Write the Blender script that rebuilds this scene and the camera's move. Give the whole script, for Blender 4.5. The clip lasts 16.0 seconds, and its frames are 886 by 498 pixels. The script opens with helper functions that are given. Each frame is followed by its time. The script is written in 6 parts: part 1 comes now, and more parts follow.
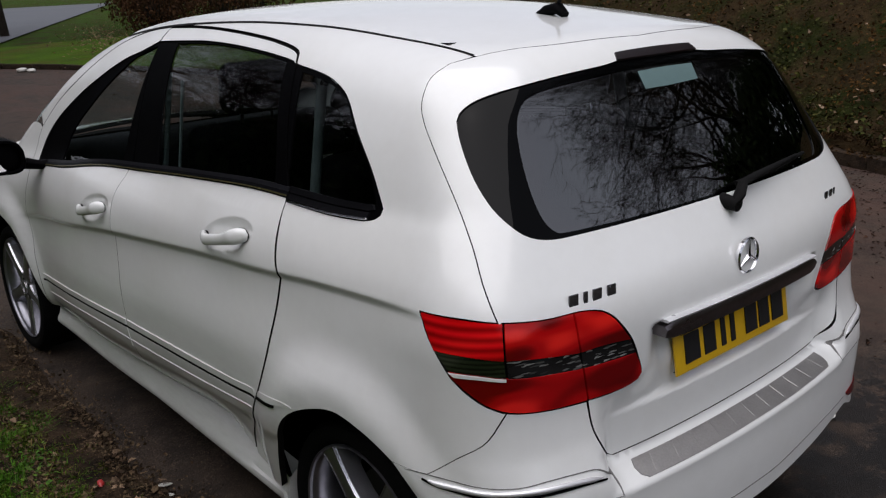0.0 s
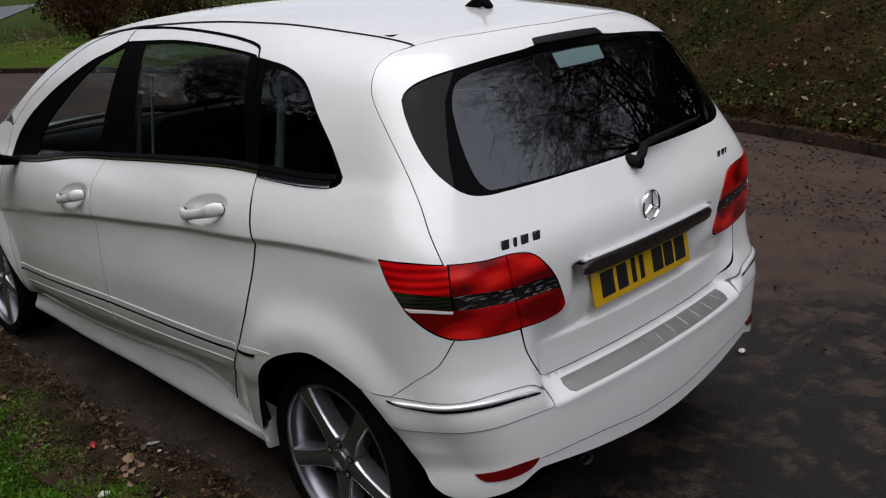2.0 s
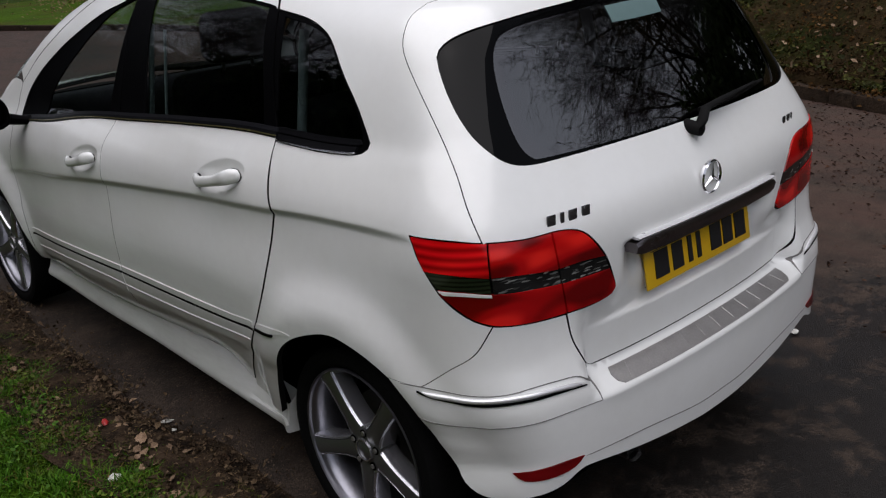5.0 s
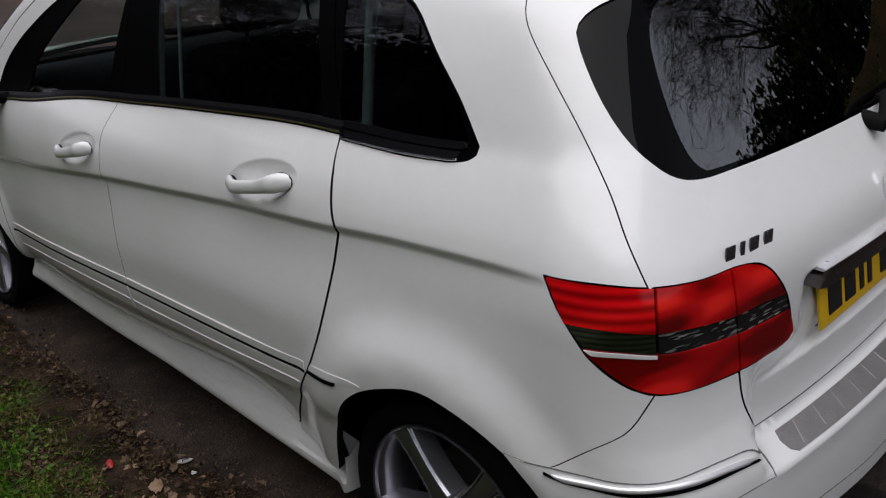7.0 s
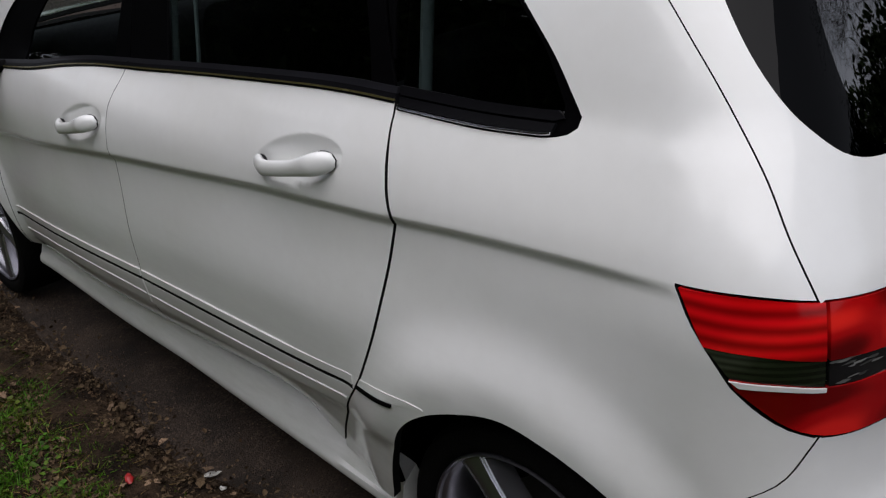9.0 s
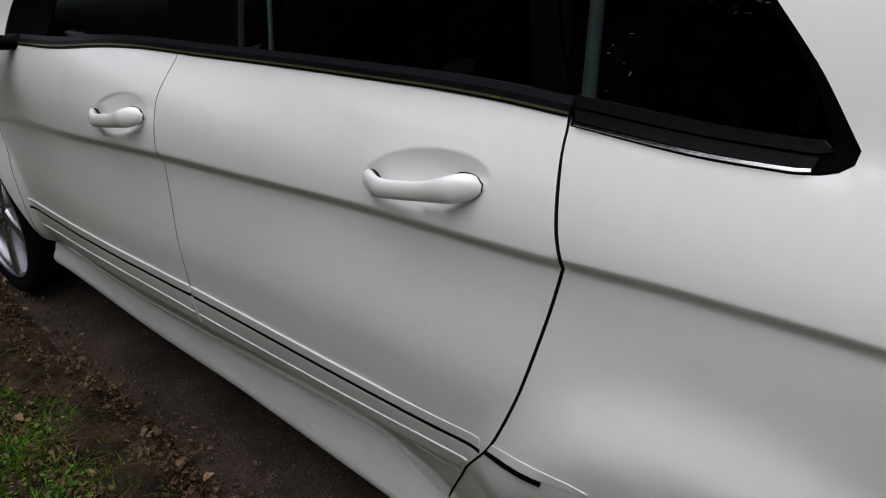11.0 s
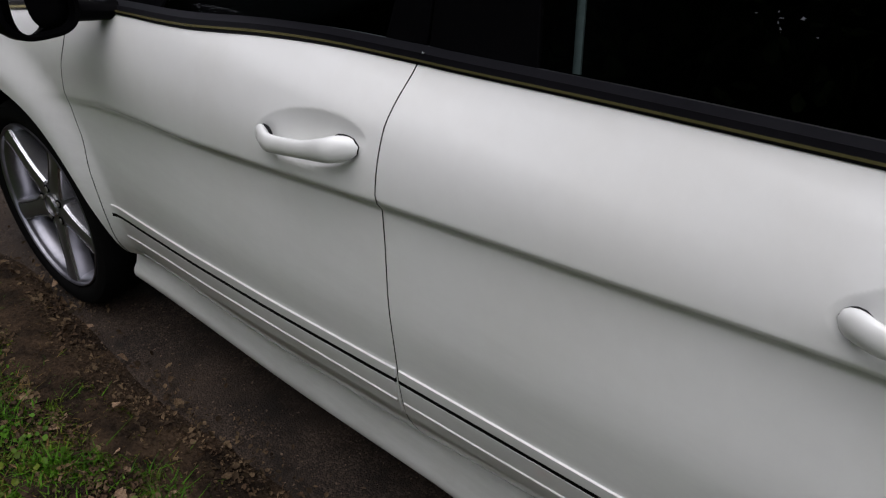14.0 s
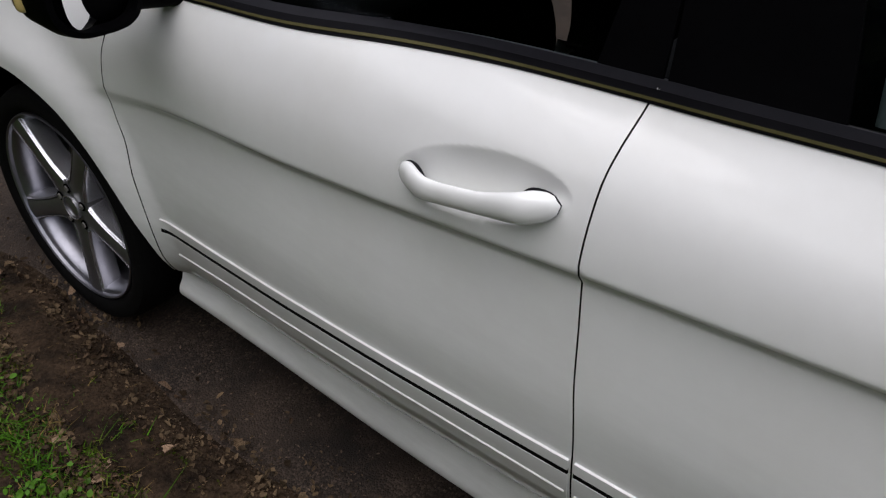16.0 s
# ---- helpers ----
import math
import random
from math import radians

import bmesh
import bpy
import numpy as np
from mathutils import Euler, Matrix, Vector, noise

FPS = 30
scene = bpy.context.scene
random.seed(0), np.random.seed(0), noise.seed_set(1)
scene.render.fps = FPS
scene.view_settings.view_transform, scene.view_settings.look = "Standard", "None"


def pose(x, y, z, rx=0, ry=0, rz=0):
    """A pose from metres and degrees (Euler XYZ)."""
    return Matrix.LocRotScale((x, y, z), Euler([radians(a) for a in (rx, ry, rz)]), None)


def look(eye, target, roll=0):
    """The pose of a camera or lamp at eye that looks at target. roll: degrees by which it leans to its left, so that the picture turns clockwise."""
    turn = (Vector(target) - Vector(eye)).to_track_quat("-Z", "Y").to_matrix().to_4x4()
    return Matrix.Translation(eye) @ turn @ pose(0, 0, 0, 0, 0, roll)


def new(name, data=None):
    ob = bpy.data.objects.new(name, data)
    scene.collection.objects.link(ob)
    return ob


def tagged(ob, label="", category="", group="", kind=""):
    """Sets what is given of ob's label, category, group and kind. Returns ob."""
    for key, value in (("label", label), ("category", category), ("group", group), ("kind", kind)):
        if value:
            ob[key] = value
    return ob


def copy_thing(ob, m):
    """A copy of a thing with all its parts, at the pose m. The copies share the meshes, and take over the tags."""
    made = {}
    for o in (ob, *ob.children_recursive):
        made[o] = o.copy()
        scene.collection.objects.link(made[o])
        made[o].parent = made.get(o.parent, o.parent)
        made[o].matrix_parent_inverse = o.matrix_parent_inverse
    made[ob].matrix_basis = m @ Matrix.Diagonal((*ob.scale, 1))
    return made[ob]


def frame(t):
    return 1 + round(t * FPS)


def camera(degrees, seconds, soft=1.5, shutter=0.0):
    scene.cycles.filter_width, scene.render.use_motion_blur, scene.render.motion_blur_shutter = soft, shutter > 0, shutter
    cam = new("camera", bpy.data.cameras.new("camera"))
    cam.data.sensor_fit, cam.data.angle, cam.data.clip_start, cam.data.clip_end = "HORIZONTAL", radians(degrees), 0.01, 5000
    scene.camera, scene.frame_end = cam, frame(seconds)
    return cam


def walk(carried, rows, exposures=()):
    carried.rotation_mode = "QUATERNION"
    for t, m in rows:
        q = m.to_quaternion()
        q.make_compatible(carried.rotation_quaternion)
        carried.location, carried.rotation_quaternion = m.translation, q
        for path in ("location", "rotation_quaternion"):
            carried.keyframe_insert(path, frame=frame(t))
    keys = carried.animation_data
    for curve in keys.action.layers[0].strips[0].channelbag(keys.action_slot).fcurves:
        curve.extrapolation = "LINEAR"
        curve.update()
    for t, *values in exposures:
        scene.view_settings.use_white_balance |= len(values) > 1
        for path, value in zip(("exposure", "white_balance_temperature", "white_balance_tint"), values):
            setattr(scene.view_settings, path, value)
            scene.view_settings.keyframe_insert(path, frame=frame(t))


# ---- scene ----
cam = camera(52.0, 16.0, 1.2)
PATH = [
    (0, (-1.977, -0.996, 1.686), (-0.731, 0.456, 1.104), -2.3),
    (0.5, (-2.073, -1.003, 1.714), (-0.81, 0.414, 1.084), -3.2),
    (1, (-2.176, -1.04, 1.715), (-0.853, 0.308, 1.058), -4.4),
    (1.5, (-2.23, -1.184, 1.705), (-0.95, 0.208, 1.052), -3.8),
    (2, (-2.253, -1.285, 1.722), (-0.928, 0.083, 1.112), -4.0),
    (2.5, (-2.276, -1.295, 1.711), (-0.973, 0.095, 1.103), -4.8),
    (3, (-2.274, -1.304, 1.707), (-0.973, 0.079, 1.078), -5.3),
    (3.5, (-2.265, -1.295, 1.712), (-0.974, 0.107, 1.105), -4.9),
    (6, (-1.981, -0.812, 1.65), (-0.73, 0.568, 0.922), -3.5),
    (6.5, (-1.95, -0.639, 1.646), (-0.67, 0.734, 0.954), -3.7),
    (7, (-1.939, -0.488, 1.648), (-0.659, 0.842, 0.878), -3.6),
    (7.5, (-1.823, -0.425, 1.616), (-0.562, 0.905, 0.815), -4.0),
    (8, (-1.763, -0.37, 1.582), (-0.589, 1.005, 0.727), -5.6),
    (8.5, (-1.776, -0.259, 1.572), (-0.566, 1.094, 0.732), -5.3),
    (11, (-1.738, 0.276, 1.558), (-0.499, 1.555, 0.648), -3.7),
    (11.5, (-1.762, 0.476, 1.577), (-0.499, 1.695, 0.619), -3.8),
    (12, (-1.715, 0.577, 1.575), (-0.486, 1.776, 0.55), -2.6),
    (12.5, (-1.637, 0.645, 1.554), (-0.447, 1.885, 0.531), -2.6),
    (13, (-1.673, 0.81, 1.557), (-0.454, 2.029, 0.543), -2.9),
    (13.5, (-1.715, 1.026, 1.573), (-0.44, 2.131, 0.5), -2.3),
    (14, (-1.707, 1.135, 1.573), (-0.466, 2.278, 0.499), -1.1),
    (14.5, (-1.61, 1.185, 1.56), (-0.417, 2.355, 0.46), -1.3),
    (15, (-1.612, 1.299, 1.548), (-0.424, 2.455, 0.429), -1.3),
    (15.5, (-1.669, 1.517, 1.558), (-0.421, 2.57, 0.403), -0.5),
    (16, (-1.653, 1.626, 1.562), (-0.405, 2.633, 0.367), 1.0),
]
walk(cam, [(t, look(eye, target, roll)) for t, eye, target, roll in PATH], [(0, 0.74, 6430, 15), (3.5, 0.76, 6430, 15), (7.3, 0.67, 6430, 15), (11, 0.85, 6430, 15), (14, 0.90, 6430, 15), (16, 1.02, 6430, 15)])
# ---- sky, sun ----
world = bpy.data.worlds.new("overcast_sky")
scene.world = world
world.use_nodes = True
wn, wl = world.node_tree.nodes, world.node_tree.links
sky = wn.new("ShaderNodeTexSky")
sky.sky_type = "NISHITA"
sky.sun_disc = False
sky.sun_elevation, sky.sun_rotation = radians(71), radians(240)
sky.dust_density, sky.ozone_density, sky.air_density = 1.0, 1.0, 1.0
grey = wn.new("ShaderNodeHueSaturation")
grey.inputs["Saturation"].default_value = 0.30
wl.new(sky.outputs[0], grey.inputs["Color"])
wl.new(grey.outputs[0], wn["Background"].inputs["Color"])
wn["Background"].inputs["Strength"].default_value = 0.075
sun = new("sun", bpy.data.lights.new("sun", "SUN"))
sun.data.energy, sun.data.angle, sun.data.color = 1.62, radians(90), (1.0, 0.985, 0.97)
sun.matrix_world = look((0, 0, 0), (0.25, 0.11, -1.0))


# ---- materials ----
def surface(name, color, rough=0.5, metal=0.0, vary=0.12, scale=6.0, fine=60.0, bump=0.0, bump_scale=120.0, coat=0.0, spec=0.5, second=None, mix_scale=1.5, mix_at=(0.45, 0.6), per_piece=0.0):
    """A procedural surface: colour broken up at two scales, optional second tone in patches, relief and gloss that varies."""
    m = bpy.data.materials.new(name)
    m.use_nodes = True
    n, l = m.node_tree.nodes, m.node_tree.links
    p = n["Principled BSDF"]
    co = n.new("ShaderNodeTexCoord")
    big, small = n.new("ShaderNodeTexNoise"), n.new("ShaderNodeTexNoise")
    for tex, s, d in ((big, scale, 3), (small, fine, 4)):
        tex.inputs["Scale"].default_value = s
        tex.inputs["Detail"].default_value = d
        l.new(co.outputs["Object"], tex.inputs["Vector"])
    add = n.new("ShaderNodeMath")
    l.new(big.outputs["Fac"], add.inputs[0]), l.new(small.outputs["Fac"], add.inputs[1])
    ramp = n.new("ShaderNodeMapRange")
    ramp.inputs["From Min"].default_value, ramp.inputs["From Max"].default_value = 0.6, 1.4
    ramp.inputs["To Min"].default_value, ramp.inputs["To Max"].default_value = 1 - vary, 1 + vary
    l.new(add.outputs[0], ramp.inputs["Value"])
    tone = n.new("ShaderNodeHueSaturation")
    l.new(ramp.outputs["Result"], tone.inputs["Value"])
    if second:
        blend, where, step = n.new("ShaderNodeMix"), n.new("ShaderNodeTexNoise"), n.new("ShaderNodeMapRange")
        blend.data_type = "RGBA"
        where.inputs["Scale"].default_value, where.inputs["Detail"].default_value, where.inputs["Roughness"].default_value = mix_scale, 6, 0.65
        l.new(co.outputs["Object"], where.inputs["Vector"])
        step.inputs["From Min"].default_value, step.inputs["From Max"].default_value = mix_at
        l.new(where.outputs["Fac"], step.inputs["Value"])
        l.new(step.outputs["Result"], blend.inputs["Factor"])
        blend.inputs[6].default_value, blend.inputs[7].default_value = (*color, 1), (*second, 1)
        l.new(blend.outputs[2], tone.inputs["Color"])
    else:
        tone.inputs["Color"].default_value = (*color, 1)
    if per_piece:
        info, span, again = n.new("ShaderNodeObjectInfo"), n.new("ShaderNodeMapRange"), n.new("ShaderNodeHueSaturation")
        geo, both = n.new("ShaderNodeNewGeometry"), n.new("ShaderNodeMath")
        both.operation = "WRAP"
        both.inputs[1].default_value, both.inputs[2].default_value = 1, 0
        plus = n.new("ShaderNodeMath")
        l.new(info.outputs["Random"], plus.inputs[0]), l.new(geo.outputs["Random Per Island"], plus.inputs[1])
        l.new(plus.outputs[0], both.inputs[0])
        span.inputs["To Min"].default_value, span.inputs["To Max"].default_value = 1 - per_piece, 1 + per_piece
        l.new(both.outputs[0], span.inputs["Value"])
        l.new(span.outputs["Result"], again.inputs["Value"])
        l.new(tone.outputs["Color"], again.inputs["Color"])
        tone = again
    l.new(tone.outputs["Color"], p.inputs["Base Color"])
    p.inputs["Metallic"].default_value = metal
    p.inputs["Specular IOR Level"].default_value = spec
    gloss = n.new("ShaderNodeMapRange")
    gloss.inputs["To Min"].default_value, gloss.inputs["To Max"].default_value = max(rough - 0.08, 0.02), min(rough + 0.08, 1)
    l.new(big.outputs["Fac"], gloss.inputs["Value"])
    l.new(gloss.outputs["Result"], p.inputs["Roughness"])
    p.inputs["Coat Weight"].default_value = coat
    p.inputs["Coat Roughness"].default_value = 0.04
    if bump:
        tex, b = n.new("ShaderNodeTexNoise"), n.new("ShaderNodeBump")
        tex.inputs["Scale"].default_value, tex.inputs["Detail"].default_value = bump_scale, 5
        l.new(co.outputs["Object"], tex.inputs["Vector"])
        l.new(tex.outputs["Fac"], b.inputs["Height"])
        b.inputs["Strength"].default_value, b.inputs["Distance"].default_value = 1.0, bump
        l.new(b.outputs["Normal"], p.inputs["Normal"])
    return m


def window_glass(name, tint, ior=1.75):
    """Thin car glass: tinted see-through, with a mirror gloss that grows at grazing angles."""
    m = bpy.data.materials.new(name)
    m.use_nodes = True
    n, l = m.node_tree.nodes, m.node_tree.links
    clear, shine, mix, side = n.new("ShaderNodeBsdfTransparent"), n.new("ShaderNodeBsdfGlossy"), n.new("ShaderNodeMixShader"), n.new("ShaderNodeLayerWeight")
    clear.inputs["Color"].default_value = (*tint, 1)
    shine.inputs["Roughness"].default_value = 0.01
    head_on = ((ior - 1) / (ior + 1)) ** 2
    side.inputs["Blend"].default_value = 0.5
    steep, gain = n.new("ShaderNodeMath"), n.new("ShaderNodeMath")
    steep.operation, gain.operation = "POWER", "MULTIPLY_ADD"
    steep.inputs[1].default_value = 5.0
    gain.inputs[1].default_value, gain.inputs[2].default_value = 1 - head_on, head_on
    l.new(side.outputs["Facing"], steep.inputs[0]), l.new(steep.outputs[0], gain.inputs[0])
    l.new(gain.outputs[0], mix.inputs[0]), l.new(clear.outputs[0], mix.inputs[1]), l.new(shine.outputs[0], mix.inputs[2])
    l.new(mix.outputs[0], n["Material Output"].inputs["Surface"])
    return m


def lamp_lens(name, color, dark, hot, ribs=0.0, facets=0.0):
    """Moulded lamp plastic: the reflector's gleam and shade put into the colour as soft pools, and toned ribs or facets
    where the lens has them.
    """
    m = bpy.data.materials.new(name)
    m.use_nodes = True
    n, l = m.node_tree.nodes, m.node_tree.links
    p = n["Principled BSDF"]
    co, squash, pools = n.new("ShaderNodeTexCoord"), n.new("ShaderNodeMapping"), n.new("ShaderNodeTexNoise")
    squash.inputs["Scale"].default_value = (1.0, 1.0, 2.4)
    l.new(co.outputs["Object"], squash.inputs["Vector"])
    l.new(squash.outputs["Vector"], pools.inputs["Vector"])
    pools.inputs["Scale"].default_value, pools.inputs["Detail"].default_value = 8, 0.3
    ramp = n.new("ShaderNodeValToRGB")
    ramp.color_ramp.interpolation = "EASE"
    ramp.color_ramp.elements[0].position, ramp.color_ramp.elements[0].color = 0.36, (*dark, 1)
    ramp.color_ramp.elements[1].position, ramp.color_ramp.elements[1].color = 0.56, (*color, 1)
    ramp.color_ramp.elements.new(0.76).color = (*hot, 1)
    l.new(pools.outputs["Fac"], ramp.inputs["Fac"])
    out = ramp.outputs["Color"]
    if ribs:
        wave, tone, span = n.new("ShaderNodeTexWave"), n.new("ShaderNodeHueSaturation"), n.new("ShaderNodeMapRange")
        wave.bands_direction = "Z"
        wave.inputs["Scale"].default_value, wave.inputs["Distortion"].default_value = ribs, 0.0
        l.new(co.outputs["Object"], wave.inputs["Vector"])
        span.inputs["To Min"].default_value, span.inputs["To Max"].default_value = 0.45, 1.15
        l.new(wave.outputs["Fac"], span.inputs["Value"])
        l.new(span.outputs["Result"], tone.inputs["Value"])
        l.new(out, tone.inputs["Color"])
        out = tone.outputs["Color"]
    if facets:
        cells, pick, mix, flat = n.new("ShaderNodeTexVoronoi"), n.new("ShaderNodeMapRange"), n.new("ShaderNodeMix"), n.new("ShaderNodeMapping")
        flat.inputs["Scale"].default_value = (0.45, 0.45, 2.6)
        l.new(co.outputs["Object"], flat.inputs["Vector"])
        l.new(flat.outputs["Vector"], cells.inputs["Vector"])
        cells.inputs["Scale"].default_value = facets
        pick.inputs["From Min"].default_value, pick.inputs["From Max"].default_value = 0.76, 0.92
        l.new(cells.outputs["Color"], pick.inputs["Value"])
        mix.data_type = "RGBA"
        mix.inputs[7].default_value = (0.24, 0.24, 0.23, 1)
        l.new(pick.outputs["Result"], mix.inputs["Factor"])
        l.new(out, mix.inputs[6])
        out = mix.outputs[2]
    l.new(out, p.inputs["Base Color"])
    p.inputs["Roughness"].default_value = 0.14
    p.inputs["Specular IOR Level"].default_value = 0.3
    return m


PAINT = surface("white_car_paint", (0.790, 0.80, 0.788), 0.35, 0, 0.02, 1.3, 30, coat=1.0, second=(0.770, 0.777, 0.758), mix_scale=2.5)


def flank_dirt_and_shade(m):
    """Splashed road dirt streaked backwards along the car, and the lower flanks' shade put into the colour, both
    thickest along the bottom edges.
    """
    n, l = m.node_tree.nodes, m.node_tree.links
    p = n["Principled BSDF"]
    fed = p.inputs["Base Color"].links[0].from_socket
    co, run, apart, low, mix = (n.new("ShaderNode" + k) for k in ("TexCoord", "Mapping", "SeparateXYZ", "MapRange", "Mix"))
    tex, many, cut = n.new("ShaderNodeTexNoise"), n.new("ShaderNodeMath"), n.new("ShaderNodeMapRange")
    run.inputs["Scale"].default_value = (3.0, 1.2, 7.0)
    l.new(co.outputs["Object"], run.inputs["Vector"]), l.new(run.outputs["Vector"], tex.inputs["Vector"])
    tex.inputs["Scale"].default_value, tex.inputs["Detail"].default_value, tex.inputs["Roughness"].default_value = 2.6, 9, 0.72
    l.new(co.outputs["Object"], apart.inputs[0])
    # even darkening downwards: painted shade of the lower doors under the streaks
    low.inputs["From Min"].default_value, low.inputs["From Max"].default_value = 0.86, 0.34
    l.new(apart.outputs["Z"], low.inputs["Value"])
    cut.inputs["From Min"].default_value, cut.inputs["From Max"].default_value = 0.38, 0.70
    cut.inputs["To Min"].default_value = 0.45
    l.new(tex.outputs["Fac"], cut.inputs["Value"])
    many.operation = "MULTIPLY"
    l.new(low.outputs["Result"], many.inputs[0]), l.new(cut.outputs["Result"], many.inputs[1])
    flank, side = n.new("ShaderNodeMapRange"), n.new("ShaderNodeMath")
    flank.inputs["From Min"].default_value, flank.inputs["From Max"].default_value = 0.22, 0.75
    flank.inputs["To Min"].default_value = 0.15
    l.new(apart.outputs["Y"], flank.inputs["Value"])
    side.operation = "MULTIPLY"
    l.new(many.outputs[0], side.inputs[0]), l.new(flank.outputs["Result"], side.inputs[1])
    soft = n.new("ShaderNodeMath")
    soft.operation = "MULTIPLY"
    soft.inputs[1].default_value = 0.54
    l.new(side.outputs[0], soft.inputs[0])
    mix.data_type = "RGBA"
    mix.inputs[7].default_value = (0.325, 0.335, 0.305, 1)
    l.new(soft.outputs[0], mix.inputs["Factor"]), l.new(fed, mix.inputs[6])
    l.new(mix.outputs[2], p.inputs["Base Color"])


flank_dirt_and_shade(PAINT)
BLACK_GLOSS = surface("gloss_black_trim", (0.0014, 0.0014, 0.0017), 0.5, 0, 0.2, spec=0.02)
RUBBER = surface("black_rubber", (0.008, 0.008, 0.008), 0.6, 0, 0.25, 20, 120, bump=0.0006, spec=0.03)
SEAL = surface("dark_seal", (0.004, 0.004, 0.005), 0.45, 0, 0.2, spec=0.1)
SOFT_SEAL = surface("worn_grey_rubber", (0.010, 0.010, 0.013), 0.42, 0, 0.2, 9, 90, spec=0.3)
DARK = surface("underbody_black", (0.002, 0.002, 0.002), 0.95, 0, 0.2, spec=0.0)
TYRE = surface("tyre_rubber", (0.0045, 0.0045, 0.0045), 0.85, 0, 0.3, 14, 90, bump=0.001, spec=0.05)
# chrome lip: the brown surroundings it mirrors are put into its colour
LIP = surface("lip_with_olive_reflection", (0.13, 0.115, 0.05), 0.25, 0.6, 0.15)
# shade in the bumper's folds and joints, put into a flat grey
LINE_SHADE = surface("grey_line_shade", (0.16, 0.155, 0.15), 0.7, 0, 0.2, spec=0.1)
STRIP_BRIGHT = surface("bright_satin_strip", (0.86, 0.86, 0.87), 0.30, 0.6, 0.04)
CHROME = surface("chrome", (0.75, 0.75, 0.77), 0.09, 1.0, 0.05)
# darker copy of the chrome, with the shade put into its colour
SHADED_CHROME = surface("shaded_chrome_tone", (0.20, 0.18, 0.185), 0.3, 1.0, 0.15)
ALLOY = surface("silver_alloy", (0.20, 0.20, 0.21), 0.36, 0.85, 0.1, 12, 140)
# lighter copy of the alloy: sky light on edges put into the colour
ALLOY_BRIGHT = surface("bright_alloy", (0.56, 0.56, 0.59), 0.24, 0.9, 0.06, 12, 140)
DISC_IRON = surface("dark_brake_iron", (0.02, 0.018, 0.017), 0.6, 0.3, 0.2)
BARREL = surface("satin_silver_barrel", (0.24, 0.24, 0.27), 0.30, 0.9, 0.1)
STEEL = surface("brushed_steel", (0.34, 0.33, 0.32), 0.38, 0.7, 0.12, 20, 200, bump=0.0003, bump_scale=400)
# dark, middle and hot tone of each lens: painted gleam of its reflector
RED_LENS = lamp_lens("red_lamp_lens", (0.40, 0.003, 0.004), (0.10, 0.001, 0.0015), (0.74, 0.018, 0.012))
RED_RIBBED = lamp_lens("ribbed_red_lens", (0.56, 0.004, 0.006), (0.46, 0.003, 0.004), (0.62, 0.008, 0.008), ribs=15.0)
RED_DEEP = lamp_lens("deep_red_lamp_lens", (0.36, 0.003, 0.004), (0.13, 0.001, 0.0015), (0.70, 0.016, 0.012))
RED_DARK = lamp_lens("dark_red_reflector", (0.12, 0.002, 0.003), (0.07, 0.001, 0.002), (0.15, 0.003, 0.004))
SMOKE = lamp_lens("smoked_faceted_lens", (0.010, 0.010, 0.010), (0.004, 0.004, 0.004), (0.02, 0.02, 0.02), facets=120.0)
SMOKE_GREEN = lamp_lens("green_grey_lens", (0.016, 0.021, 0.011), (0.010, 0.014, 0.007), (0.035, 0.042, 0.026), ribs=30.0)
REFLECT_WHITE = surface("pale_reflector", (0.72, 0.72, 0.70), 0.3, 0, 0.06, coat=0.5)
PLATE_YELLOW = surface("yellow_number_plate", (0.72, 0.43, 0.008), 0.4, 0, 0.05, coat=0.3)
PLATE_BLACK = surface("plate_black", (0.01, 0.01, 0.011), 0.5, 0, 0.1)
GLASS_FRONT = window_glass("light_green_glass", (0.66, 0.73, 0.73), 1.5)
GLASS_PRIVACY = window_glass("dark_privacy_glass", (0.36, 0.40, 0.40), 2.2)
GLASS_TAIL = window_glass("mirrored_privacy_glass", (0.12, 0.125, 0.13), 3.1)
GLASS_SCREEN = window_glass("windscreen_glass", (0.80, 0.86, 0.86), 1.4)
FRIT = window_glass("black_glass_border", (0.0, 0.0, 0.0), 1.27)
MIRROR_GLASS = surface("mirror_glass", (0.8, 0.8, 0.82), 0.02, 1.0, 0.0)
AMBER = surface("clear_indicator_lens", (0.55, 0.42, 0.16), 0.2, 0, 0.2, coat=1.0)
CLOTH_DARK = surface("dark_seat_cloth", (0.008, 0.008, 0.009), 0.95, 0, 0.3, 15, 200, bump=0.001, spec=0.1)
TRIM_GREY = surface("pale_grey_cabin_trim", (0.42, 0.50, 0.49), 0.7, 0, 0.1)
STICKER = surface("pale_green_sticker", (0.10, 0.165, 0.165), 0.6, 0, 0.08)
# ---- the car's skin as one smooth implicit form: x right, y ahead from the tail, z up ----
def knots(text):
    return np.array([[float(v) for v in p.split(",")] for p in text.split()]).T


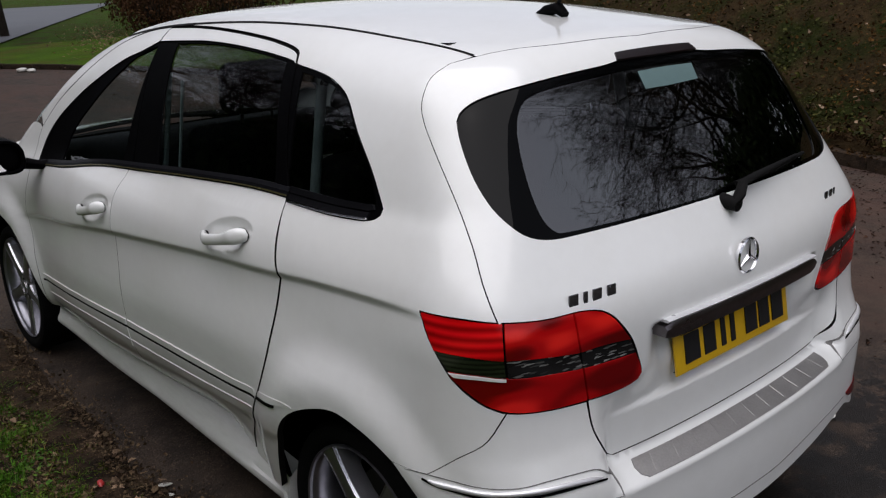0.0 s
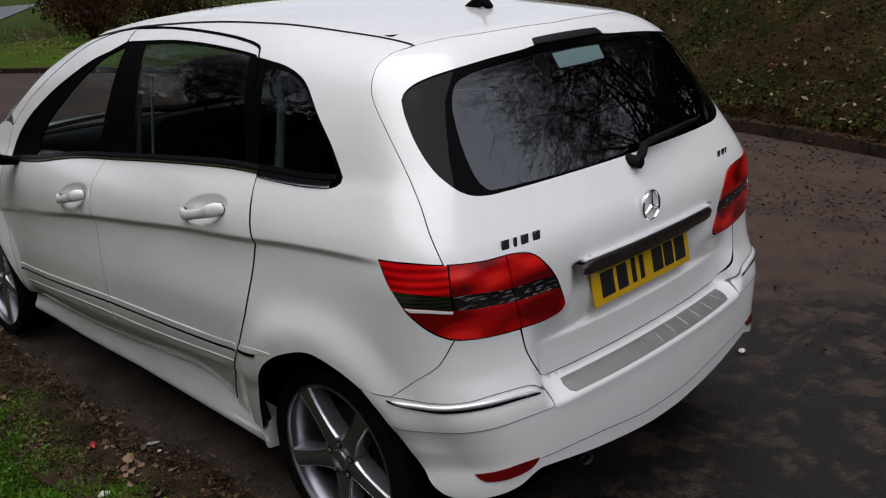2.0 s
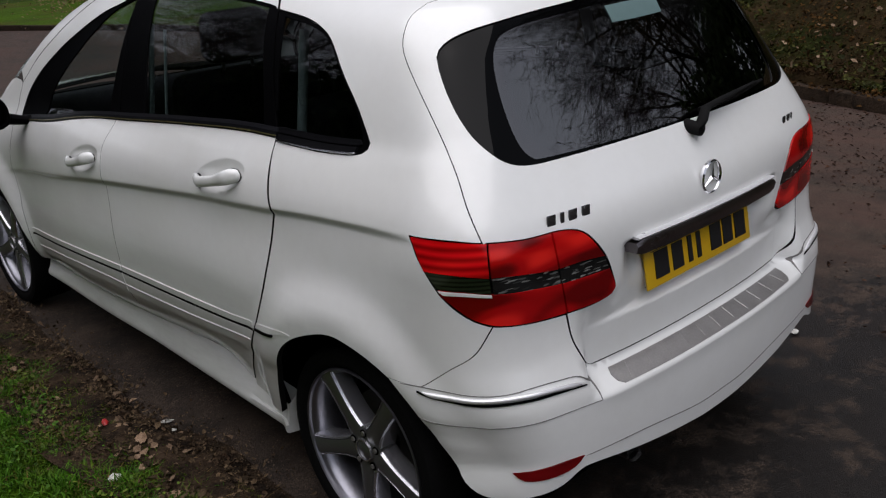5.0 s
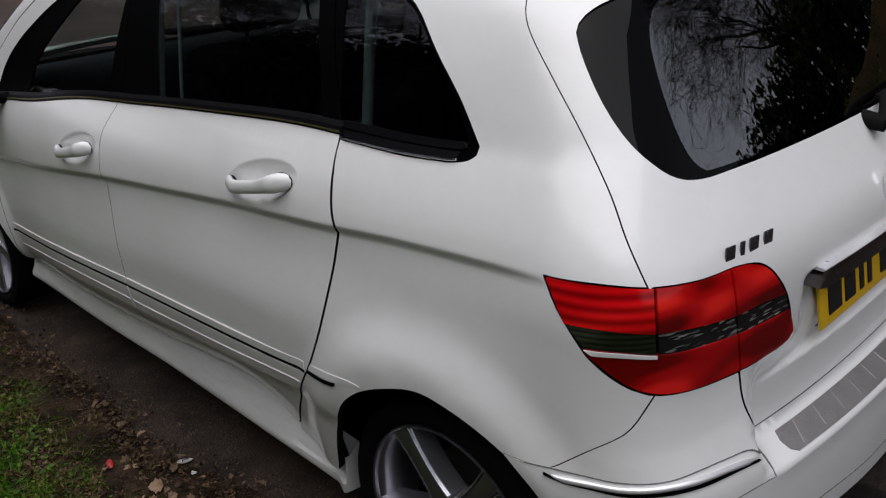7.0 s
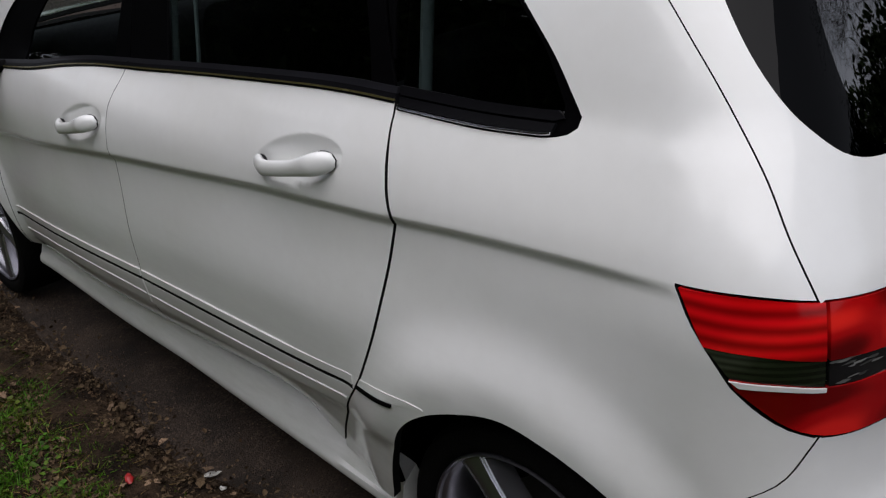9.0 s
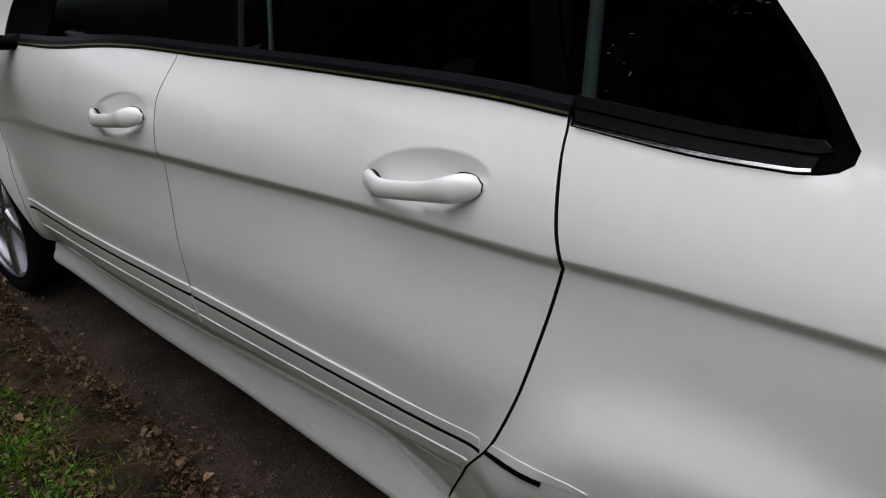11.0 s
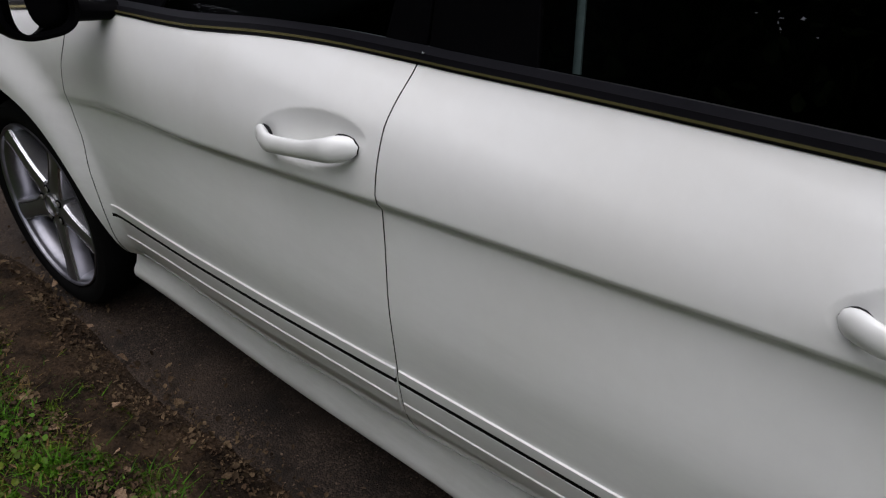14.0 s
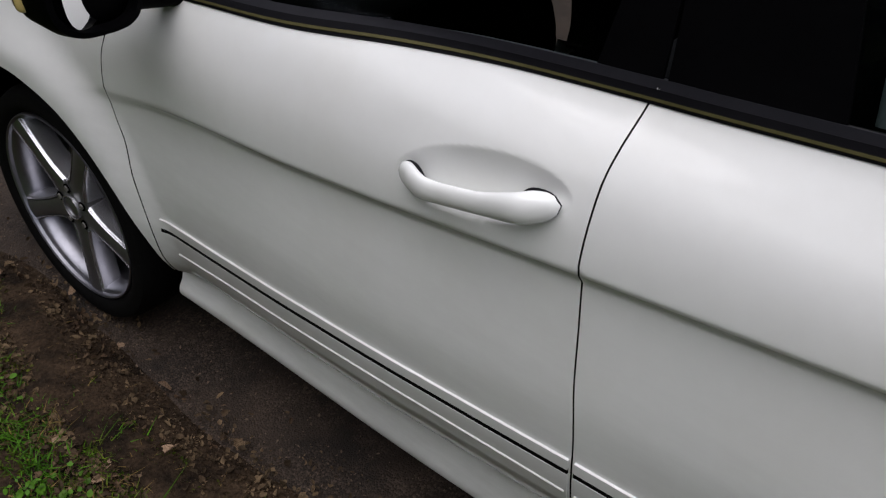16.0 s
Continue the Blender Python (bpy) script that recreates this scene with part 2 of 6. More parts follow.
def smooth_curve(k, v):
    """A monotone cubic through the knots k."""
    xs, ys = k
    h = np.diff(xs)
    d = np.diff(ys) / h
    m = np.concatenate(([d[0]], np.where(d[:-1] * d[1:] > 0, 2 * d[:-1] * d[1:] / (d[:-1] + d[1:] + 1e-12), 0), [d[-1]]))
    v = np.asarray(v, float)
    i = np.clip(np.searchsorted(xs, v) - 1, 0, len(h) - 1)
    t = np.clip((v - xs[i]) / h[i], -0.5, 1.5)
    return ((2 * t**3 - 3 * t**2 + 1) * ys[i] + (t**3 - 2 * t**2 + t) * h[i] * m[i]
            + (3 * t**2 - 2 * t**3) * ys[i + 1] + (t**3 - t**2) * h[i] * m[i + 1])


def ease(a, b, v):
    t = np.clip((v - a) / (b - a), 0, 1)
    return t * t * (3 - 2 * t)


def smax(a, b, k):
    h = np.clip(0.5 + 0.5 * (a - b) / k, 0, 1)
    return b + (a - b) * h + k * h * (1 - h)


SIDE = knots("0.0,.79 .20,.755 .30,.768 .335,.790 .38,.825 .46,.862 .55,.8742 .68,.877 .80,.876 .88,.8735 .93,.868 .98,.855 1.04,.829 1.09,.800 1.16,.776 1.25,.745 1.35,.703 1.43,.661 1.5,.615 1.7,.46")
CREASE = knots("0,1.01 .4,1.003 .76,.990 .95,.976 1.32,.950 1.67,.917 2.04,.882 2.35,.846 2.6,.815 2.9,.783 3.2,.735 3.6,.68")
ROOF = knots("-.3,1.43 .25,1.484 .5,1.523 .8,1.560 1.2,1.594 1.6,1.606 2.0,1.598 2.4,1.560 2.7,1.490 3.0,1.375 3.35,1.17 3.55,1.035 3.7,1.010 3.9,.990 4.1,.955 4.25,.88 4.5,.6")
TAIL = knots("0,.22 .15,.16 .22,.104 .30,.087 .45,.082 .56,.085 .60,.094 .64,.110 .70,.130 .78,.138 .90,.138 .98,.142 1.05,.146 1.7,.146")
TAPER = knots("-1,0 2.0,0 2.33,.004 2.6,.016 2.85,.034 3.05,.047 3.3,.052 3.5,.052 3.8,.07 4.3,.14")
FLARE = 0.012
ARCHES = ((0.70, 0.375), (3.478, 0.375))


def side_width(y, z):
    """Half the width of the body at a place along it and a height."""
    w = smooth_curve(SIDE, z + 0.062 * (y - 2.0) * ease(1.7, 1.2, z))
    below = z - smooth_curve(CREASE, y)
    w = w - 0.015 * ease(0.0, -0.022, below) * ease(-0.26, -0.03, below) * ease(3.3, 2.9, y) * ease(0.30, 0.6, y)
    w = w - smooth_curve(TAPER, y) - 0.03 * ease(1.1, 0.0, y) * ease(1.2, .8, z) - 0.045 * ease(1.2, .2, y) * ease(.9, 1.15, z)
    w = w + FLARE * ease(1.95, 1.10, y) * ease(0.62, 0.95, y) * ease(0.90, 0.68, z) * ease(0.34, 0.50, z)
    w = w + 0.066 * ease(0.53, 0.34, z) * ease(0.62, 0.42, y)
    w = w - 0.020 * ease(0.99, 1.08, z) * ease(1.3, 2.1, y) * ease(3.1, 2.5, y)
    w = w + np.maximum(0, 0.872 - 0.19 * (0.54 - z) - w) * ease(0.58, 0.52, z) * ease(1.58, 1.12, y) * ease(0.72, 0.98, y)
    for hub, r in ARCHES:
        d = np.hypot(y - hub, (z - 0.33) * 0.95)
        w = w + 0.034 * ease(r + 0.12, r - 0.01, d) * ease(1.0, .7, z)
    return w


def tail(x, z):
    a = np.abs(x)
    r = smooth_curve(TAIL, z)
    lean = 0.198 + 0.56 * (z - 1.08) + 0.04 * (z - 1.08) ** 2
    r = np.where(z > 0.8, smax(r, lean, 0.025), r)
    ledge = 0.080 + 0.066 * np.clip((z - 0.545) / 0.037, 0, 1) + 0.019 * ease(0.579, 0.588, z)
    inner = ease(0.56, 0.47, a) * ease(0.80, 0.70, z) * ease(0.5, 0.56, z)
    r = r + (ledge - r) * inner
    return r + 0.105 * x * x + 0.05 * a**4


def body(x, y, z):
    """Negative inside the body."""
    s = np.abs(x) - side_width(y, z)
    r = tail(x, z) - y
    t = z - (smooth_curve(ROOF, y) - 0.095 * x * x - 0.06 * x**4)
    f = y - (4.27 - 0.25 * x * x - 0.6 * (z - 0.6)**2 * (z > 0.6))
    g = smax(s, r, 0.16)
    g = smax(g, f, 0.3)
    return smax(g, t, 0.10)


def on_skin(origin, way, near=0.0, far=3.0, out=False):
    """Where rays meet the skin. out: from inside to outside."""
    origin, way = np.broadcast_arrays(np.asarray(origin, float), np.asarray(way, float))
    lo, hi = np.full(len(origin), near), np.full(len(origin), far)
    if not out:
        ts = np.linspace(near, far, 500)
        vals = np.stack([body(*(origin + t * way).T) for t in ts])
        i = np.argmax(vals < 0, axis=0)
        lo, hi = ts[np.maximum(i - 1, 0)], ts[i]
    for _ in range(40):
        mid = (lo + hi) / 2
        inside = body(*(origin + mid[:, None] * way).T) < 0
        if out:
            lo, hi = np.where(inside, mid, lo), np.where(inside, hi, mid)
        else:
            lo, hi = np.where(inside, lo, mid), np.where(inside, mid, hi)
    return origin + ((lo + hi) / 2)[:, None] * way


def normals(p, e=0.004):
    g = np.stack([body(*(p + np.eye(3)[i] * e).T) - body(*(p - np.eye(3)[i] * e).T) for i in range(3)], axis=1)
    return g / np.linalg.norm(g, axis=1)[:, None]
YC, ZC = 0.95, 0.90  # the middle from which the tail is unrolled


# ---- mesh helpers ----
def mesh_of(name, verts, faces, material, smooth=True, vertex_normals=None):
    me = bpy.data.meshes.new(name)
    me.from_pydata([tuple(v) for v in verts], [], [tuple(f) for f in faces])
    me.materials.append(material)
    me.polygons.foreach_set("use_smooth", [smooth] * len(me.polygons))
    me.update()
    if vertex_normals is not None:
        me.normals_split_custom_set_from_vertices([tuple(v) for v in vertex_normals])
    return me


def put(name, me, parent=None, label="", category="", group="", kind=""):
    ob = new(name, me)
    ob.parent = parent
    return tagged(ob, label, category, group, kind)


def part(name, bm, material, parent, label="", smooth=True, sharp=40):
    """One bmesh as one mesh object under a thing or a part."""
    bmesh.ops.recalc_face_normals(bm, faces=bm.faces)
    me = bpy.data.meshes.new(name)
    bm.to_mesh(me)
    bm.free()
    me.materials.append(material)
    me.polygons.foreach_set("use_smooth", [smooth] * len(me.polygons))
    if smooth:
        me.set_sharp_from_angle(angle=radians(sharp))
    return put(name, me, parent, label)


def box_bm(size, at=(0, 0, 0), turn=(0, 0, 0), bevel=0.004, segments=2):
    bm = bmesh.new()
    bmesh.ops.create_cube(bm, size=1, matrix=pose(*at, *turn) @ Matrix.Diagonal((*size, 1)))
    if bevel:
        bmesh.ops.bevel(bm, geom=bm.edges[:], offset=bevel, segments=segments, affect="EDGES", profile=0.5)
    return bm


def lathe_bm(profile, steps=64, closed=False):
    """A profile of (radius, x) turned round the x axis."""
    bm = bmesh.new()
    rings = [[bm.verts.new((x, r * math.cos(2 * math.pi * i / steps), r * math.sin(2 * math.pi * i / steps))) for i in range(steps)] for r, x in profile]
    pairs = list(zip(rings, rings[1:])) + ([(rings[-1], rings[0])] if closed else [])
    for a, b in pairs:
        for i in range(steps):
            bm.faces.new((a[i], a[(i + 1) % steps], b[(i + 1) % steps], b[i]))
    return bm


def tube_bm(points, radii, sides=8, flat=1.0, caps=True):
    """A tapered tube along points; flat squeezes it across its second axis."""
    bm = bmesh.new()
    pts, radii = [Vector(p) for p in points], [float(r) for r in radii]
    rings, ref = [], Vector((0.13, 0.2, 1)).normalized()
    for i, p in enumerate(pts):
        d = (pts[min(i + 1, len(pts) - 1)] - pts[max(i - 1, 0)]).normalized()
        a = d.cross(ref).normalized()
        b = a.cross(d)
        rings.append([bm.verts.new(p + radii[i] * (math.cos(2 * math.pi * k / sides) * a + flat * math.sin(2 * math.pi * k / sides) * b)) for k in range(sides)])
    for r0, r1 in zip(rings, rings[1:]):
        for k in range(sides):
            bm.faces.new((r0[k], r0[(k + 1) % sides], r1[(k + 1) % sides], r1[k]))
    if caps:
        bm.faces.new(rings[0][::-1]), bm.faces.new(rings[-1])
    return bm


# ---- panels cut out of the skin ----
def side_rays(a, b):
    return np.stack([0 * a, a, b], 1), np.tile((-1.0, 0, 0), (len(a), 1))


def top_rays(a, b):
    return np.stack([a, b, 0 * a + ZC], 1), np.tile((0, 0, 1.0), (len(a), 1))


def round_rays(a, b):
    return np.stack([0 * a, 0 * a + YC, b], 1), np.stack([np.sin(np.radians(a)), -np.cos(np.radians(a)), 0 * a], 1)


def barrel_rays(a, b):
    return np.stack([0 * a, a, 0 * a + ZC], 1), np.stack([-np.cos(b / 0.75), 0 * a, np.sin(b / 0.75)], 1)


def ball_rays(a, b):
    t, e = a / 0.75, b / 0.75
    return np.tile((0, YC, ZC), (len(a), 1)), np.stack([np.sin(t) * np.cos(e), -np.cos(t) * np.cos(e), np.sin(e)], 1)


def nose_rays(a, b):
    return np.stack([a, 0 * a + 3.0, b], 1), np.tile((0, 1.0, 0), (len(a), 1))


def hoop_rays(a, b):
    return round_rays(np.degrees(a / 0.75), b)


RAYS = {"h": hoop_rays, "s": side_rays, "t": top_rays, "c": round_rays, "b": barrel_rays, "g": ball_rays, "n": nose_rays}


def flatten(mode, p):
    x, y, z = p.T
    return {"h": lambda: (0.75 * np.arctan2(x, YC - y), z), "s": lambda: (y, z), "t": lambda: (x, y), "n": lambda: (x, z), "b": lambda: (y, 0.75 * np.arctan2(z - ZC, -x)),
            "g": lambda: (0.75 * np.arctan2(x, YC - y), 0.75 * np.arctan2(z - ZC, np.hypot(x, YC - y)))}[mode]()


def spot(mode, a, b):
    return Vector(to_skin(mode, [a], [b])[0])


def to_skin(mode, a, b):
    return on_skin(*RAYS[mode](np.asarray(a, float), np.asarray(b, float)), out=True)


def edge(mode, text, step=0.018):
    """A smooth line on the skin through control points: s is (along, height), t (across, along), c (degrees round the tail, height)."""
    c = np.array([[float(v) for v in q.split(",")] for q in text.split()])
    e = np.vstack([2 * c[0] - c[1], c, 2 * c[-1] - c[-2]])
    t = np.linspace(0, 1, 13)[:-1, None]
    line = np.vstack([0.5 * (2 * e[i] + (e[i + 1] - e[i - 1]) * t + (2 * e[i - 1] - 5 * e[i] + 4 * e[i + 1] - e[i + 2]) * t**2
                             + (3 * e[i] - e[i - 1] - 3 * e[i + 1] + e[i + 2]) * t**3) for i in range(1, len(c))] + [c[-1:]])
    p = to_skin(mode, *line.T)
    s = np.concatenate(([0], np.cumsum(np.linalg.norm(np.diff(p, axis=0), axis=1))))
    k = np.linspace(0, s[-1], max(int(s[-1] / step), 2) + 1)
    ab = np.stack([np.interp(k, s, line[:, 0]), np.interp(k, s, line[:, 1])], 1)
    return to_skin(mode, *ab.T)


def flip(p):
    return p[::-1] * (-1, 1, 1)


def loop(*edges):
    p = np.vstack(edges)
    keep = np.linalg.norm(p - np.roll(p, 1, axis=0), axis=1) > 0.0025
    return p[keep]


def inside(poly, q):
    a, b = poly, np.roll(poly, -1, axis=0)
    cross = (a[:, 1][None] > q[:, 1:]) != (b[:, 1][None] > q[:, 1:])
    with np.errstate(divide="ignore", invalid="ignore"):
        xs = a[:, 0] + (q[:, 1:] - a[:, 1]) * (b[:, 0] - a[:, 0]) / (b[:, 1] - a[:, 1])
    return (np.sum(cross & (q[:, :1] < xs), axis=1) % 2) == 1


def panel(name, outline, mode, material, parent, grid=0.03, lift=0.0, thick=0.020, holes=(), dent=None, fine=(), label="", mirror=False, crease=False, edge_material=None):
    """A sheet cut out of the skin along outline, with folded edges. dent: how far it sinks at places. mirror: the same on the car's other side."""
    from mathutils.geometry import delaunay_2d_cdt
    loops = [np.stack(flatten(mode, p), 1) for p in (outline, *holes)]
    ring = np.vstack(loops)
    edges, n = [], 0
    for p in loops:
        edges += [(n + i, n + (i + 1) % len(p)) for i in range(len(p))]
        n += len(p)
    lo, hi = loops[0].min(0), loops[0].max(0)
    pts = []
    for a0, b0, a1, b1, g in [(*lo, *hi, grid), *fine]:
        u, v = np.meshgrid(np.arange(a0 + g / 2, a1, g), np.arange(b0 + g / 2, b1, g))
        q = np.stack([u.ravel() + np.where(np.arange(u.size) // u.shape[1] % 2, g / 4, -g / 4), v.ravel()], 1)
        ok = inside(loops[0], q)
        for hole in loops[1:]:
            ok &= ~inside(hole, q)
        q = q[ok]
        if len(q):
            d = np.concatenate([np.min(np.hypot(q[i:i + 400, None, 0] - ring[None, :, 0], q[i:i + 400, None, 1] - ring[None, :, 1]), axis=1) for i in range(0, len(q), 400)])
            q = q[d > 0.45 * g]
        if fine and g == grid and len(q):
            for f in fine:
                q = q[~((q[:, 0] > f[0]) & (q[:, 0] < f[2]) & (q[:, 1] > f[1]) & (q[:, 1] < f[3]))]
        pts.append(q)
    if crease:
        ys = np.arange(0.32, 3.28, 0.016)
        lines = [np.stack([ys, smooth_curve(CREASE, ys) + d], 1) for d in (0.016, 0.007, 0.001, -0.005, -0.011, -0.018, -0.028, -0.042)]
        q = np.stack(flatten(mode, to_skin("s", *np.vstack(lines).T)), 1)
        band = [np.stack([ys, smooth_curve(CREASE, ys) + d], 1) for d in (0.024, -0.058)]
        band = np.stack(flatten(mode, to_skin("s", *np.vstack([band[0], band[1][::-1]]).T)), 1)
        pts = [p[~inside(band, p)] if len(p) else p for p in pts]
        q = q[inside(loops[0], q)]
        d = np.min(np.hypot(q[:, None, 0] - ring[None, :, 0], q[:, None, 1] - ring[None, :, 1]), axis=1)
        pts.append(q[d > 0.005])
    flat = np.vstack([ring, *pts])
    vs, _, fs, *_ = delaunay_2d_cdt([Vector(v) for v in flat], edges, [], 0, 1e-7)
    flat = np.array([tuple(v) for v in vs])
    tri = np.array([f for f in fs if len(f) == 3])
    mid = flat[tri].mean(axis=1)
    ok = inside(loops[0], mid)
    for hole in loops[1:]:
        ok &= ~inside(hole, mid)
    tri = tri[ok]
    p = to_skin(mode, *flat.T)
    nor = normals(p)
    turn = np.cross(p[tri[:, 1]] - p[tri[:, 0]], p[tri[:, 2]] - p[tri[:, 0]])
    wrong = np.sum(turn * nor[tri].mean(axis=1), axis=1) < 0
    tri[wrong] = tri[wrong][:, ::-1]
    p = p + nor * lift
    if dent is not None:
        sink = dent(p)
        slope = np.stack([dent(p + np.eye(3)[i] * 0.002) - dent(p - np.eye(3)[i] * 0.002) for i in range(3)], 1) / 0.004
        p = p - nor * sink[:, None]
        nor = nor + slope - nor * np.sum(slope * nor, axis=1)[:, None]
        nor /= np.linalg.norm(nor, axis=1)[:, None]
    # the folded edge
    count = {}
    for f in tri:
        for i in range(3):
            a, b = int(f[i]), int(f[(i + 1) % 3])
            if (b, a) in count:
                del count[(b, a)]
            else:
                count[(a, b)] = 1
    verts, norms, faces = list(p), list(nor), [tuple(map(int, f)) for f in tri]
    for a, b in count:
        d = p[b] - p[a]
        out = np.cross(d, nor[a])
        out = out / (np.linalg.norm(out) + 1e-12)
        k = len(verts)
        verts += [p[a], p[b], p[b] - nor[b] * thick, p[a] - nor[a] * thick]
        norms += [out + 0.5 * nor[a], out + 0.5 * nor[b], out, out]
        faces.append((k + 1, k, k + 3, k + 2))
    verts, norms = np.array(verts), np.array(norms)
    norms /= np.linalg.norm(norms, axis=1)[:, None] + 1e-12
    # white panels get black edges: the gaps' shade put into the colour
    edge_material = edge_material or (RUBBER if material is PAINT else material)
    inner_from = len(tri)

    def made(v, f, n):
        me = mesh_of(name, v, f, material, True, n)
        me.materials.append(edge_material)
        me.polygons.foreach_set("material_index", [int(i >= inner_from) for i in range(len(f))])
        return me

    ob = put(name, made(verts, faces, norms), parent, label)
    if mirror:
        flip_x = np.array((-1, 1, 1))
        return ob, put(name, made(verts * flip_x, [f[::-1] for f in faces], norms * flip_x), parent, label)
    return ob


# ---- the car ----
car = tagged(new("car"), "white compact family car with five doors parked beside a grass verge", "car")

GATE_SIDE = "-57.9,1.485 -60.5,1.461 -61.1,1.435 -61.0,1.402 -59.9,1.369 -57.1,1.309 -53.8,1.229 -50.9,1.140 -49.3,1.065 -47.50,0.9924"
LAMP_TOP_OUT = "-57,1.001 -52,1.001 -47.20,0.9934 -44.81,0.9896 -41.63,0.9840 -38.54,0.9830"
LAMP_TOP_IN = "-38.24,0.9830 -36.06,0.9792 -34.02,0.9690 -32.03,0.9444 -29.38,0.8890 -27.72,0.8270 -27.11,0.7980 -27.89,0.7823 -30.66,0.7730 -36.25,0.7783"
LAMP_LOW = "-36.53,0.7783 -40.68,0.7830 -44.17,0.7918 -46.84,0.8017 -49.26,0.8207 -51.23,0.8482 -53,.875"
LAMP_SIDE = "-53,.875 -54.6,.92 -56,.96 -57,1.001"
BUMPER_LINE = ".229,.797 .238,.772 .247,.748 .257,.730 .272,.715 .310,.687 .374,.636 .392,.632 .472,.634"
BUMPER_ARCH = ".474,.631 .440,.600 .405,.562 .375,.515 .347,.467 .308,.392 .279,.359 .253,.343 .230,.340"
ARCH_REAR = ".474,.632 .53,.655 .60,.675 .689,.687 .773,.667 .866,.625 .935,.565 .985,.48 1.018,.40 1.037,.335"
DOOR_C = "1.253,.335 1.200,.420 1.140,.513 1.082,.585 1.051,.635 1.008,.738 .974,.86 .950,.956 .948,.975 .958,1.01 .969,1.06 .981,1.112 .986,1.150"
DOOR_C_UP = ".986,1.150 1.03,1.25 1.075,1.36 1.122,1.467"
SEAM = "1.122,1.467 1.140,1.488 1.165,1.498 1.237,1.510 1.375,1.524 1.60,1.537 1.83,1.543 2.05,1.540 2.26,1.520 2.44,1.475 2.62,1.395 2.76,1.325 2.93,1.232 3.08,1.12"
DOOR_A = "3.08,1.12 3.105,1.05 3.100,.95 3.108,.88 3.135,.82 3.148,.75 3.135,.69 3.112,.64 3.095,.574 3.073,.51 3.058,.44 3.052,.335"
DOOR_B = "2.013,.335 2.013,.53 2.018,.625 2.028,.70 2.036,.775 2.044,.865 2.043,.954 2.040,1.02 2.031,1.075 2.024,1.10"
DOOR_B_UP = "2.024,1.10 2.035,1.20 2.06,1.35 2.09,1.49"


def spaced(text, da, db=0.0):
    """The same control points, moved by a gap."""
    return " ".join("%.4f,%.4f" % (float(q.split(",")[0]) + da, float(q.split(",")[1]) + db) for q in text.split())


def backwards(text):
    return " ".join(text.split()[::-1])


def bowl(y0, z0):
    """The hollow behind a door handle."""
    def sink(p):
        u = ((p[:, 1] - y0) + 0.1 * (p[:, 2] - z0)) / 0.136
        v = ((p[:, 2] - z0) + 0.19 * (p[:, 1] - y0)) / 0.047
        return 0.017 * np.clip(1.0 - u * u - v * v, 0, 1)
    return sink


def proud(sink):
    """The same hollow in a door whose rear edge stands a little out of the body."""
    return lambda p: sink(p) - 0.0028 * ease(1.45, 1.15, p[:, 1]) * ease(1.12, 1.05, p[:, 2])


# side frame: rear quarter, rail over the doors and windscreen pillar in one
quarter = loop(edge("s", "1.046,.310 1.264,.310"), edge("s", spaced(DOOR_C, -0.0023)),
               edge("s", ".982,1.139 .80,1.136 .68,1.141"), edge("s", ".68,1.141 .645,1.146 .620,1.156 .610,1.173 .629,1.197 .679,1.255 .762,1.331 .832,1.396 .89,1.427 .974,1.450 1.115,1.468"),
               edge("s", spaced(SEAM, -0.001, 0.005)), edge("t", "-.70,3.12 -.66,2.95 -.60,2.7 -.552,2.45 -.53,2.0 -.528,1.4 -.523,.9 -.516,.572"),
               edge("c", spaced(GATE_SIDE, -0.17)), edge("c", "-47.80,0.9973 -52,1.005 -57.3,1.005"),
               edge("c", backwards(spaced(LAMP_SIDE, -0.3))), edge("c", "-53.3,.875 -51.53,0.8440 -49.45,0.8166 -47.22,0.7974"),
               edge("s", spaced(BUMPER_LINE, 0.002, 0.001)), edge("s", ARCH_REAR))
panel("side_frame", quarter, "b", PAINT, car, 0.028, mirror=True, crease=True, label="white rear quarter panel and roof rail")

front_window_low = "2.024,1.084 2.22,1.068 2.40,1.047 2.62,1.015 2.85,.990 3.0,.972"
front_door = loop(edge("s", "2.016,.335 3.050,.335"), edge("s", backwards(DOOR_A)), edge("s", "3.08,1.12 2.93,1.232 2.76,1.325 2.62,1.395 2.44,1.475 2.26,1.520 2.09,1.538"),
                  edge("s", "2.09,1.538 2.087,1.496"),
                  edge("s", "2.087,1.496 2.186,1.462 2.315,1.428 2.507,1.358 2.68,1.285 2.86,1.19 2.98,1.10 3.03,1.02 3.0,.972"),
                  edge("s", backwards(front_window_low)), edge("s", spaced(backwards(DOOR_B), 0.0016)))
rear_window_low = "2.024,1.084 1.92,1.092 1.60,1.120 1.29,1.143 1.12,1.151 .990,1.151"
rear_door = loop(edge("s", "1.257,.335 2.010,.335"), edge("s", spaced(DOOR_B, -0.0012)), edge("s", rear_window_low), edge("s", spaced(backwards(DOOR_C), 0.0023)))
rear_frame = loop(edge("s", "1.127,1.468 1.144,1.487 1.168,1.496 1.237,1.507 1.375,1.521 1.60,1.534 1.83,1.540 2.05,1.537 2.083,1.535"), edge("s", "2.083,1.535 2.078,1.497"),
                  edge("s", "2.078,1.497 1.95,1.502 1.82,1.506 1.70,1.508 1.50,1.503 1.305,1.491 1.157,1.477 1.127,1.468"))

F_HANDLE, R_HANDLE = (2.210, 0.934), (1.222, 1.019)
doors = {}
